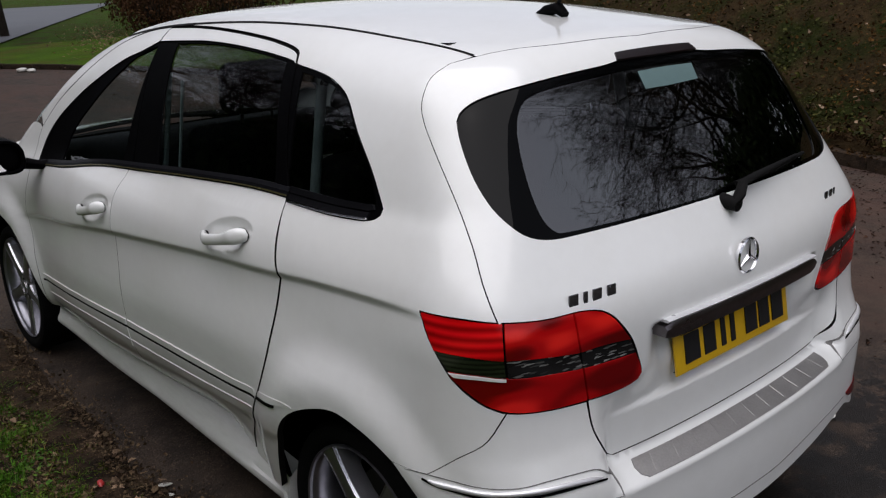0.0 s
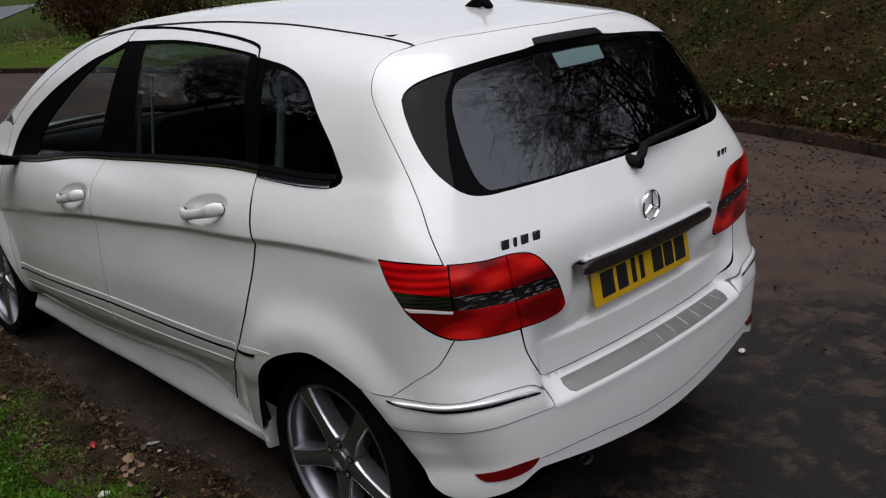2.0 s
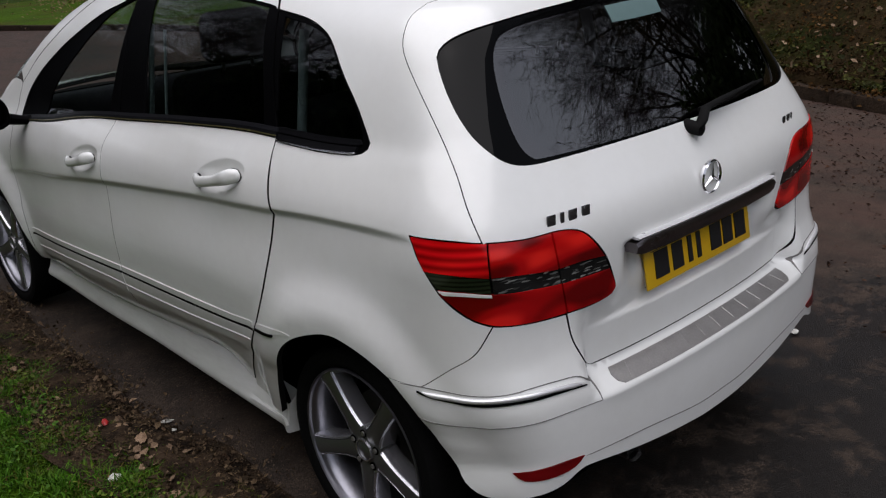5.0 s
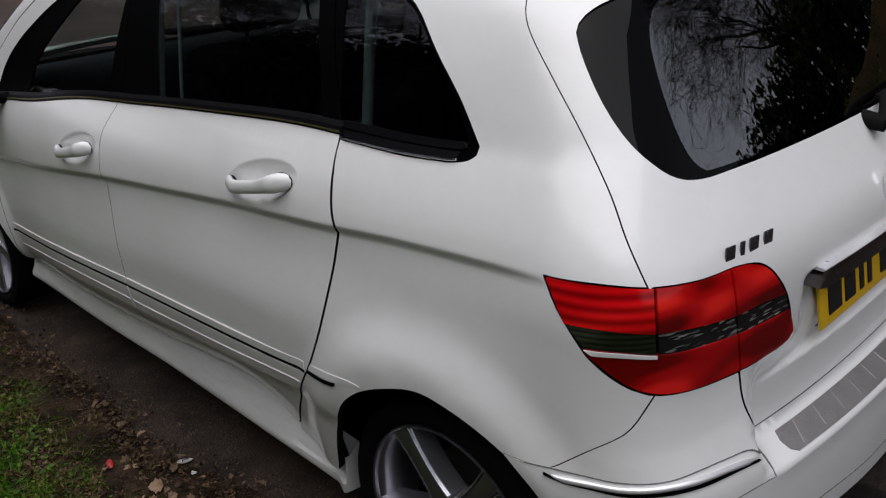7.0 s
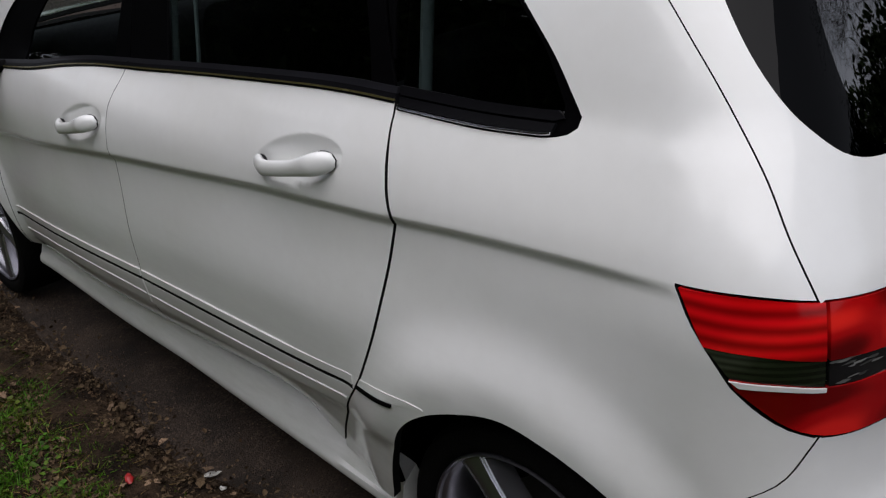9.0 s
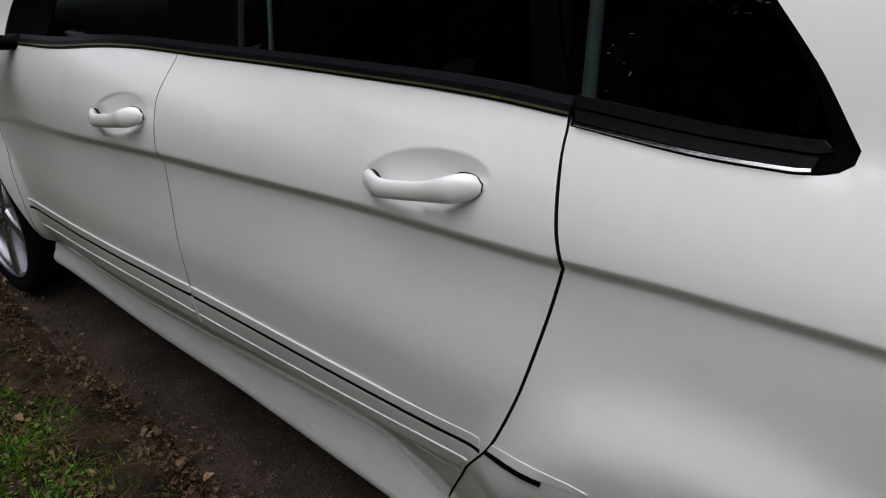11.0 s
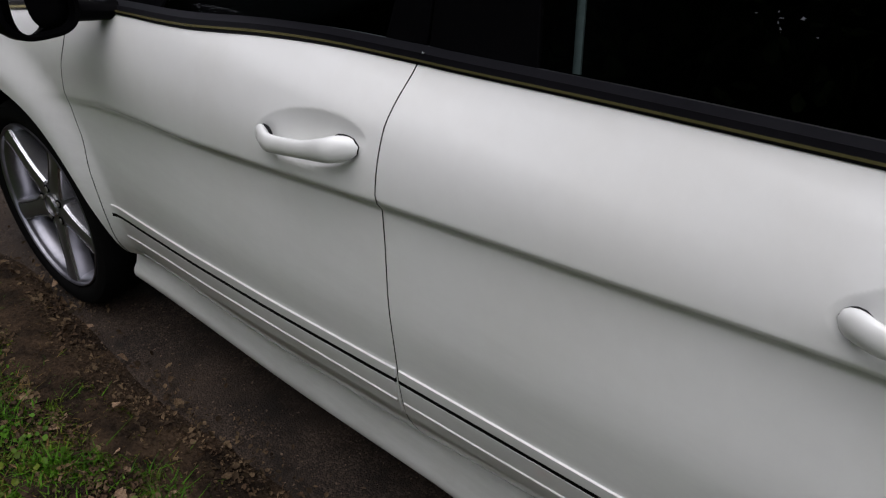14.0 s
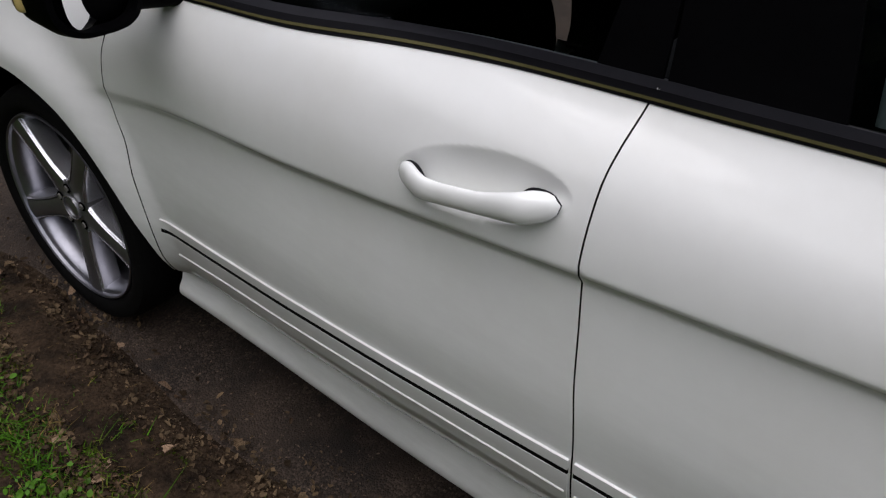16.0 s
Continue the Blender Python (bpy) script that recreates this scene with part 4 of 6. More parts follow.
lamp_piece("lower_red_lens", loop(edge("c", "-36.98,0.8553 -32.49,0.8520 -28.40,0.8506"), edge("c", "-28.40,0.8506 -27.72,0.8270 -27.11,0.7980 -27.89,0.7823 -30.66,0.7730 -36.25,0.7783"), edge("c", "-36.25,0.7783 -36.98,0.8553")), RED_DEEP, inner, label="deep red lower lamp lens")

# rear bumper
bump_left = np.vstack([edge("c", "0,.5910 -20,.5910 -31.2,.5925", 0.007), edge("c", "-31.8,.597 -32.9,.615 -34.5,.66 -35.87,0.7100 -36.61,0.7728"), edge("c", "-36.61,0.7728 -40.67,0.7787 -44.17,0.7877 -46.64,0.7950"),
                       edge("s", BUMPER_LINE), edge("s", BUMPER_ARCH), edge("c", "-46.8,.3395 -45.9,.339 -41.5,.344 -38.3,.353 -35.4,.374 -33,.374 -22,.346 -8,.322 0,.318")])
bumper = panel("rear_bumper", loop(bump_left, flip(bump_left)), "h", PAINT, car, 0.026, thick=0.03, label="white rear bumper", fine=[(-0.45, 0.53, 0.45, 0.60, 0.009)])
guard_left = np.vstack([edge("c", "0,.5790 -15,.5790 -28.6,.5790"), edge("c", "-28.6,.5790 -28.8,.572 -27.6,.5535 -26.8,.5515"), edge("c", "-26.8,.5515 -14,.5505 0,.5505")])
guard = panel("step_plate", loop(guard_left, flip(guard_left)), "h", STEEL, bumper, 0.012, lift=0.003, thick=0.004, label="brushed steel load guard")
for a in np.linspace(-25.5, 25.5, 11):
    lo_, hi_ = spot("c", a, 0.556), spot("c", a * 0.985, 0.577)
    part("rib", tube_bm([lo_ + Vector((0, -0.002, 0.002)), hi_ + Vector((0, -0.001, 0.003))], [0.0017, 0.0017], 6), STEEL, guard)


def strip_tube(name, mode, text, radius, lift, material, owner, label, flat=0.6):
    """A half-round strip that follows the skin, on both sides of the car."""
    p = edge(mode, text, 0.012)
    n_ = normals(p)
    for s in (-1, 1):
        q = (p + n_ * lift) * (-s, 1, 1)
        k = len(q)
        r = [radius * min(1, 0.35 + 0.3 * min(i, k - 1 - i)) for i in range(k)]
        part(name, tube_bm([tuple(v) for v in q], r, 10), material, owner, label)


strip_tube("bumper_strip", "c", "-56.6,.620 -55.2,.617 -49.8,.619 -44.5,.621 -39,.613 -34.9,.603", 0.0066, 0.001, STRIP_BRIGHT, bumper, "bright metal bumper strip")
for i, ob in enumerate(panel("strip_groove", loop(edge("c", "-57.4,.618 -55.2,.6095 -49.80,0.6065 -44.50,0.6075 -38.50,0.6010 -34.2,.594"), edge("c", "-34.2,.597 -38.50,0.6060 -44.50,0.6131 -49.80,0.6120 -55.2,.615 -57.4,.622")), "h", BLACK_GLOSS, car, 0.02, lift=0.003, thick=0.01, mirror=True, label="dark groove under the strip")):
    ob.parent = bumper
# grey line painted for the shade along the bumper's crease
for i, ob in enumerate(panel("bumper_crease", loop(edge("c", "-57.3,.543 -56.0,.541 -51.4,.543 -45.7,.549 -39.2,.548 -31.5,.541"), edge("c", "-31.5,.5425 -39.2,.5496 -45.7,.5505 -51.4,.5445 -56.0,.5425 -57.3,.5445")), "h", LINE_SHADE, car, 0.02, lift=0.0012, thick=0.004, mirror=True, label="thin grey line for the shade of the bumper corner's crease")):
    ob.parent = bumper
for i, ob in enumerate(panel("insert_joint", loop(edge("c", "-60,.632 -57.0,.634 -52.3,.633 -45.70,0.6325 -42.21,0.6347 -38.31,0.6295 -35.31,0.6223 -33.4,.598 -32.0,.565 -31.6,.543"), edge("c", "-31.75,.543 -32.15,.564 -33.55,.596 -35.41,0.6202 -38.31,0.6274 -42.21,0.6326 -45.70,0.6304 -52.3,.631 -57.0,.632 -60,.630")), "h", LINE_SHADE, car, 0.02, lift=0.0012, thick=0.004, mirror=True, label="thin grey joint round the strip's panel")):
    ob.parent = bumper
for i, ob in enumerate(panel("red_reflector", loop(edge("c", "-45.2,.412 -42,.416 -38.5,.419 -35.0,.412"), edge("c", "-35.0,.412 -36.4,.392 -39.6,.386 -43.6,.390 -45.2,.412")), "h", RED_DARK, car, 0.02, lift=0.003, thick=0.01, mirror=True, label="dark red bumper reflector")):
    ob.parent = bumper
# grey line painted for the shade in the lip's fold
lipline = np.vstack([edge("c", "0,.3675 -8,.3695 -22,.3945 -34.6,.407"), edge("c", "-34.6,.405 -22,.3920 -8,.367 0,.365")])
panel("lower_lip_line", loop(lipline, flip(lipline)), "h", LINE_SHADE, bumper, 0.03, lift=0.001, thick=0.004, label="grey line for the shade of the bumper lip's fold")

# things fixed to the tail
plate_mid = (0.0, 0.171, 0.788)
tilt = 9
plate = part("number_plate", box_bm((0.520, 0.006, 0.113), plate_mid, (-tilt, 0, 0), 0.002), PLATE_YELLOW, tailgate, "yellow rear number plate")
bars = [(-0.19, 0.062, 0.0), (-0.115, 0.050, 0.0), (-0.055, 0.020, 0.0), (-0.012, 0.020, 0.0), (0.075, 0.055, 0.0), (0.138, 0.050, 0.0), (0.205, 0.056, 0.0)]
for x, w, dz in bars:
    part("character_bar", box_bm((w, 0.003, 0.074), Vector(plate_mid) + Vector((x, -0.0045, 0.002)), (-tilt, 0, 0), 0.0008, 1), PLATE_BLACK, plate)
for x, z, w, h in ((0, 0.051, 0.505, 0.0016), (0, -0.051, 0.505, 0.0016)):
    part("plate_border", box_bm((w, 0.002, h), Vector(plate_mid) + Vector((x, -0.004 - z * math.sin(radians(-tilt)) * -1, z)), (-tilt, 0, 0), 0), PLATE_BLACK, plate)
# shaded face and bright top edge of one chrome bar, painted as two tones
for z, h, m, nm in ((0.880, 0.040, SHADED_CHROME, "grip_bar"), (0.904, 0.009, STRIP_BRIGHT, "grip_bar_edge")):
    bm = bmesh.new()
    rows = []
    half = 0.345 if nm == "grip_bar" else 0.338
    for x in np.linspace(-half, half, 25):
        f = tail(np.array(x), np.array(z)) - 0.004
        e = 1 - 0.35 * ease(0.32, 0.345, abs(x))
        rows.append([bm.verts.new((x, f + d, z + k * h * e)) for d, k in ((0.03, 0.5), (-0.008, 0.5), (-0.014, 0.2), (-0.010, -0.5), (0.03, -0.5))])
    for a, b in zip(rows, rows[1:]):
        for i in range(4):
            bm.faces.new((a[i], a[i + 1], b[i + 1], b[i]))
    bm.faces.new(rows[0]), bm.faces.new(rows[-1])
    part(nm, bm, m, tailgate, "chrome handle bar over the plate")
emblem_at = pose(0, float(tail(np.array(0.0), np.array(0.983))) - 0.006, 0.983, 0, 0, 90)
bm = lathe_bm([(0.046, 0.006), (0.047, -0.002), (0.043, -0.006), (0.039, -0.002), (0.038, 0.004)], 40)
bm.transform(emblem_at)
emblem = part("emblem", bm, CHROME, tailgate, "round chrome emblem ring")
bm = lathe_bm([(0.0, 0.002), (0.039, 0.003)], 40)
bm.transform(emblem_at)
part("emblem_disc", bm, PAINT, emblem)
for turn_ in (0, 120, 240):
    bm = tube_bm([(-0.003, 0, 0.0), (-0.003, 0, 0.040)], [0.0075, 0.0025], 8, 0.6)
    bm.transform(emblem_at @ Matrix.Rotation(radians(turn_), 4, "X"))
    part("emblem_bar", bm, CHROME, emblem)
BADGE = surface("dark_chrome_badge", (0.16, 0.16, 0.17), 0.25, 0.9, 0.3, 60, 300)
for text_at, widths, height in (((-39.4, 1.008), (0.030, 0.014, 0.030, 0.030), 0.027), ((32.9, 1.032), (0.024, 0.026, 0.010), 0.024)):
    a, z = text_at
    for w in widths:
        q = spot("c", a + math.degrees(w / 2 / 0.80), z)
        nrm = Vector(normals(np.array(q)[None])[0])
        part("badge_bar", box_bm((w * 0.86, 0.004, height), q + nrm * 0.002, (0, 0, math.degrees(math.atan2(nrm[0], -nrm[1]))), 0.0012), BADGE, tailgate)
        a += math.degrees((w + 0.003) / 0.80)
# wiper
w0, w1, w2 = (spot("c", a, z) for a, z in ((0, 1.112), (3.0, 1.139), (29.0, 1.155)))
wn_ = Vector(normals(np.array(w2)[None])[0])
arm = tube_bm([w0 + Vector((0, -0.03, 0.0)), w0 + Vector((0.012, -0.034, 0.02)), w1 + Vector((0.02, -0.030, 0.012)), w1 + Vector((0.10, -0.026, 0.02)), w2 + wn_ * 0.02], [0.017, 0.016, 0.014, 0.012, 0.006], 10, 0.7)
wiper = part("rear_wiper", arm, RUBBER, tailgate, "black rear wiper arm")
part("wiper_pivot", tube_bm([w0 + Vector((0, 0.01, 0)), w0 + Vector((0, -0.04, -0.006))], [0.020, 0.017], 14), RUBBER, wiper)
part("wiper_blade", tube_bm([w1 + Vector((0.02, -0.010, 0.006)), w1 + Vector((0.20, -0.008, 0.012)), w2 + wn_ * 0.008 + Vector((0.06, 0, 0.002))], [0.007, 0.008, 0.005], 6), RUBBER, wiper)
# window sticker, inside the glass
st = loop(edge("c", "-11.5,1.436 0,1.438 12.5,1.436"), edge("c", "11.5,1.397 0,1.394 -11.0,1.394"))
panel("window_sticker", st, "g", STICKER, tailgate, 0.02, lift=-0.005, thick=0.0005, label="pale green sticker on the glass")
# aerial
foot = spot("t", 0.0, 0.80)
aerial = part("roof_aerial", tube_bm([foot + Vector((0, -0.055, 0.0)), foot + Vector((0, -0.03, 0.018)), foot + Vector((0, 0.01, 0.012)), foot + Vector((0, 0.06, -0.004))], [0.016, 0.024, 0.022, 0.008], 12, 0.7), BLACK_GLOSS, car, "black roof aerial foot")
part("mast", tube_bm([foot + Vector((0, -0.025, 0.02)), foot + Vector((0, -0.12, 0.22))], [0.006, 0.0035], 8), RUBBER, aerial)
# exhaust pipe
part("exhaust_rim", tube_bm([(-0.345, 0.146, 0.291), (-0.346, 0.135, 0.291)], [0.0245, 0.0255], 28, 0.66, False), ALLOY_BRIGHT, car, "bright rim of the exhaust tip")
part("exhaust_pipe", tube_bm([(-0.335, 0.42, 0.280), (-0.342, 0.20, 0.288), (-0.345, 0.147, 0.291)], [0.0235, 0.0235, 0.024], 24, 0.66, False), SHADED_CHROME, car, "chrome exhaust tip in a shaded tone")


# mirrors
def door_mirror(sign, owner):
    bm = bmesh.new()
    bmesh.ops.create_uvsphere(bm, u_segments=32, v_segments=20, radius=1)
    for v in bm.verts:
        x, y, z = v.co
        s = lambda q, e: math.copysign(abs(q) ** e, q)
        v.co = Vector((sign * (0.948 + 0.084 * s(x, 0.7)), 2.945 + (0.085 if y > 0 else 0.045) * s(y, 0.75), 1.040 + 0.072 * s(z, 0.75) + 0.010 * x))
    shell = part("door_mirror", bm, BLACK_GLOSS, owner, "black door mirror with a white cap", sharp=60)
    cap = bmesh.new()
    bmesh.ops.create_uvsphere(cap, u_segments=32, v_segments=20, radius=1)
    bmesh.ops.delete(cap, geom=[v for v in cap.verts if v.co.y < 0.25 or v.co.z < -0.35], context="VERTS")
    for v in cap.verts:
        x, y, z = v.co
        v.co = Vector((sign * (0.948 + 0.088 * math.copysign(abs(x) ** 0.7, x)), 2.945 + 0.089 * abs(y) ** 0.75, 1.040 + 0.076 * math.copysign(abs(z) ** 0.75, z) + 0.010 * x))
    part("mirror_cap", cap, PAINT, shell, "white mirror cap", sharp=60)
    bm = bmesh.new()
    ring = []
    for k, (d, sc) in enumerate(((0.030, 1.02), (-0.03, 1.04), (-0.058, 0.98), (-0.060, 0.86), (-0.042, 0.80))):
        ring.append([])
        for i in range(40):
            a = 2 * math.pi * i / 40
            cx, cz = math.cos(a), math.sin(a)
            ring[-1].append(bm.verts.new((sign * (0.948 + 0.083 * sc * math.copysign(abs(cx) ** 0.7, cx)), 2.945 + d, 1.040 + 0.071 * sc * math.copysign(abs(cz) ** 0.75, cz) + 0.010 * cx)))
    for a, b in zip(ring, ring[1:]):
        for i in range(40):
            bm.faces.new((a[i], a[(i + 1) % 40], b[(i + 1) % 40], b[i]))
    part("mirror_rim", bm, BLACK_GLOSS, shell, "black mirror rim")
    bm = bmesh.new()
    turn = Matrix.Translation((sign * 0.948, 2.908, 1.040)) @ Matrix.Rotation(radians(-22 * sign), 4, "Z") @ Matrix.Rotation(radians(-2), 4, "X")
    disc = [(0.060 * math.copysign(abs(math.cos(a)) ** 0.7, math.cos(a)), 0, 0.058 * math.copysign(abs(math.sin(a)) ** 0.75, math.sin(a))) for a in (2 * math.pi * i / 40 for i in range(40))]
    bm.faces.new([bm.verts.new(turn @ Vector(v)) for v in disc])
    part("mirror_glass", bm, MIRROR_GLASS, shell, "mirror glass", smooth=False)
    part("mirror_foot", tube_bm([(sign * 0.86, 2.93, 1.0), (sign * 0.80, 2.92, 0.985), (sign * 0.74, 2.91, 0.98)], [0.04, 0.032, 0.045], 14, 0.6), BLACK_GLOSS, shell, "black mirror foot")
    part("indicator", box_bm((0.022, 0.05, 0.055), (sign * 1.024, 2.975, 1.040), (0, 0, sign * 18), 0.010, 3), AMBER, shell, "clear and amber side indicator")


for i, sign in enumerate((-1, 1)):
    door_mirror(sign, fd[i])


# wheels
def spoke_bm(edge_only):
    """One broad spoke: a flat face that widens into the hub, and beside it a stepped edge with the sky's light put into
    its colour.
    """
    bm = bmesh.new()
    face = ((0.055, -0.94), (0.012, -0.80), (0.0035, -0.70), (0.0015, -0.50), (0.0, 0.0), (0.0015, 0.50), (0.0035, 0.70), (0.012, 0.80), (0.055, 0.94))
    rim = ((0.013, 0.79), (0.003, 0.80), (0.002, 0.83), (0.005, 0.88), (0.005, 0.92), (0.0075, 0.97), (0.011, 1.0), (0.056, 1.10))
    for s in ((-1, 1) if edge_only else (1,)):
        prev = None
        for r, w, d in ((0.040, 0.036, 0.016), (0.062, 0.043, 0.014), (0.080, 0.037, 0.013), (0.105, 0.033, 0.011), (0.14, 0.031, 0.009), (0.18, 0.032, 0.007), (0.21, 0.035, 0.005), (0.238, 0.041, 0.003)):
            ring = [bm.verts.new((-0.806 + d + k, s * h * w * 0.90, r)) for k, h in (rim if edge_only else face)]
            if prev:
                for i in range(len(ring) - 1):
                    bm.faces.new((prev[i], prev[i + 1], ring[i + 1], ring[i]))
            prev = ring
    return bm


def wheel(turn_deg):
    w = put("wheel", None, car, "five-spoke silver alloy wheel with a low black tyre")
    put_part = lambda n, bm, m, lab="", **k: part(n, bm, m, w, lab, **k)
    put_part("tyre", lathe_bm([(0.246, -0.800), (0.256, -0.812), (0.275, -0.818), (0.296, -0.812), (0.302, -0.802), (0.308, -0.785), (0.309, -0.755), (0.309, -0.66), (0.306, -0.62), (0.290, -0.604), (0.25, -0.606)], 80), TYRE, "black low-profile tyre")
    put_part("rim_lip", lathe_bm([(0.247, -0.800), (0.2455, -0.809), (0.243, -0.8105), (0.240, -0.807), (0.238, -0.799), (0.232, -0.792)], 80), BARREL, "satin rim lip", sharp=25)
    put_part("rim_barrel", lathe_bm([(0.233, -0.793), (0.226, -0.784), (0.220, -0.74), (0.213, -0.66), (0.228, -0.61)], 64), BARREL, "satin silver rim barrel")
    put_part("brake_disc", lathe_bm([(0.05, -0.705), (0.145, -0.705), (0.145, -0.69)], 48), DISC_IRON, "dark iron brake disc")
    put_part("wheel_back", lathe_bm([(0.0, -0.66), (0.216, -0.655)], 32), DARK)
    for i in range(5):
        m = Matrix.Rotation(radians(turn_deg + 72 * i), 4, "X")
        bm = spoke_bm(False)
        bm.transform(m)
        sp = put_part("spoke", bm, ALLOY, sharp=30)
        bm = spoke_bm(True)
        bm.transform(m)
        part("spoke_edge", bm, ALLOY_BRIGHT, sp, "spoke edge painted bright as if lit by the sky", sharp=25)
    put_part("hub", lathe_bm([(0.0, -0.792), (0.033, -0.792), (0.036, -0.790), (0.042, -0.789), (0.060, -0.791), (0.068, -0.786), (0.072, -0.75)], 48), ALLOY, "dark silver hub", sharp=30)
    put_part("hub_cap", lathe_bm([(0.0, -0.797), (0.024, -0.7965), (0.028, -0.794), (0.031, -0.790)], 32), BARREL, "grey hub cap")
    put_part("cap_ring", lathe_bm([(0.0290, -0.790), (0.0300, -0.7985), (0.0330, -0.7985), (0.0345, -0.790)], 40), ALLOY_BRIGHT, "bright ring round the hub cap", sharp=20)
    for i in range(5):
        a = radians(turn_deg + 36 + 72 * i)
        at = lambda x, r: (x, r * math.sin(a), r * math.cos(a))
        put_part("bolt_well", tube_bm([at(-0.7925, 0.051), at(-0.788, 0.051)], [0.0125, 0.0115], 16), DARK, "dark bolt hole")
        put_part("wheel_bolt", tube_bm([at(-0.788, 0.051), at(-0.7955, 0.051)], [0.0085, 0.0075], 6), STEEL, "steel wheel bolt")
    return w


rear_wheel = wheel(0)
rear_wheel.matrix_basis = pose(-0.030, 0.70, 0.304, 36, 0, 0)
front_wheel = copy_thing(rear_wheel, pose(-0.012, 3.465, 0.317, 30, 0, 0))
for hub_y, tw in ((0.70, 30), (3.478, 50)):
    copy_thing(rear_wheel, pose(0.02, hub_y, 0.308, tw, 0, 180))

# dark inside of the wheel arches, floor pan and inner shell behind the joints
for hub_y in (0.70, 3.478):
    for s in (-1, 1):
        bm = bmesh.new()
        rows = []
        for i in range(25):
            a = math.pi * (i / 24 * 1.16 - 0.08)
            rows.append([bm.verts.new((s * x, hub_y + r * math.cos(a), 0.318 + r * math.sin(a))) for x, r in ((0.775 + 0.08 * float(ease(0.25, 0.65, math.sin(a))) if math.cos(a) > -0.2 else 0.745, 0.378), (0.66, 0.36), (0.55, 0.35), (0.55, 0.05))])
        for a, b in zip(rows, rows[1:]):
            for i in range(3):
                bm.faces.new((a[i], a[i + 1], b[i + 1], b[i]))
        part("arch_liner", bm, DARK, car, "black wheel arch liner")
part("floor_pan", box_bm((1.46, 3.7, 0.12), (0, 2.15, 0.215), (0, 0, 0), 0.03), DARK, car, "black underbody")
part("cabin_floor", box_bm((1.50, 1.74, 0.05), (0, 2.13, 0.34), (0, 0, 0), 0.02), DARK, car, "dark cabin floor")
part("load_floor", box_bm((1.08, 1.0, 0.05), (0, 0.78, 0.62), (0, 0, 0), 0.02), CLOTH_DARK, car, "dark load floor")
inner_side = loop(edge("s", "1.05,.30 3.06,.30"), edge("s", "3.06,.30 3.10,.6 3.12,.95"), edge("s", "3.12,.95 2.6,1.0 2.0,1.06 1.3,1.115 .70,1.12"), edge("s", ".70,1.12 .62,1.0 .50,.80 .46,.70"), edge("s", ".46,.70 .58,.72 .70,.735 .85,.70 .98,.60 1.05,.45 1.05,.30"))
panel("inner_side", inner_side, "s", DARK, car, 0.06, lift=-0.040, thick=0.002, mirror=True, label="dark inner door skin")
inner_tail = np.vstack([edge("c", "0,1.10 -30,1.10 -44,1.10 -55,1.10"), edge("c", "-56,1.05 -57,.9 -54,.7 -52,.45 -50,.36"), edge("c", "-48,.35 -30,.38 0,.34")])
panel("inner_tail", loop(inner_tail, flip(inner_tail)), "g", DARK, car, 0.06, lift=-0.045, thick=0.002, label="dark inner tail skin")
seam_back = loop(edge("s", spaced("1.10,1.45 1.14,1.488 1.237,1.510 1.375,1.524 1.60,1.537 1.83,1.543 2.05,1.540 2.26,1.520 2.44,1.475 2.62,1.395 2.76,1.325 2.93,1.232 3.06,1.14", 0, 0.018)), edge("s", backwards(spaced("1.11,1.43 1.18,1.488 1.237,1.508 1.375,1.521 1.60,1.534 1.83,1.540 2.05,1.538 2.24,1.516 2.42,1.470 2.60,1.390 2.74,1.320 2.91,1.226 3.04,1.134", 0, -0.016))))
panel("seam_seal", seam_back, "b", RUBBER, car, 0.03, lift=-0.009, thick=0.002, mirror=True, label="black door seal")
gate_back = np.vstack([edge("t", "-.40,.60 -.515,.62"), edge("c", "-60.5,1.478 -63.5,1.45 -63.5,1.40 -60,1.30 -56,1.21 -53,1.12 -51,1.04 -50,.99")])
gate_fore = np.vstack([edge("c", "-44.8,1.0 -46.5,1.06 -48.5,1.14 -51.5,1.225 -55,1.30 -57.5,1.36 -58.5,1.40 -58.3,1.43 -56,1.45"), edge("t", "-.50,.50 -.40,.51")])
panel("gate_seal", loop(gate_back, gate_fore), "g", RUBBER, car, 0.03, lift=-0.010, thick=0.002, mirror=True, label="black tailgate seal")
gut_back = loop(edge("t", "-.50,2.5 -.50,1.4 -.49,.5"), edge("t", "-.535,.5 -.545,1.4 -.56,2.0 -.57,2.5"))
panel("gutter_base", gut_back, "t", RUBBER, car, 0.05, lift=-0.008, thick=0.002, mirror=True)
tail_seam = np.vstack([edge("t", "0,.53 -.3,.545 -.5,.60"), edge("t", "-.5,.53 -.3,.475 0,.455")])
panel("tail_seam_base", loop(tail_seam, flip(tail_seam)), "t", RUBBER, car, 0.05, lift=-0.010, thick=0.002)


# cabin
def seat(x, y, wide, name, heads):
    base = put(name, None, car, "dark cloth car seat with headrests")
    part("cushion", box_bm((wide, 0.50, 0.16), (x, y, 0.60), (4, 0, 0), 0.05, 3), CLOTH_DARK, base)
    part("backrest", box_bm((wide, 0.13, 0.60), (x, y - 0.30, 0.92), (14, 0, 0), 0.05, 3), CLOTH_DARK, base)
    for hx in heads:
        rest = part("headrest", box_bm((0.26, 0.10, 0.18), (hx, y - 0.385, 1.33), (10, 0, 0), 0.04, 3), CLOTH_DARK, base)
        for d in (-0.06, 0.06):
            part("headrest_post", tube_bm([(hx + d, y - 0.375, 1.18), (hx + d, y - 0.385, 1.28)], [0.006, 0.006], 8), STEEL, rest)


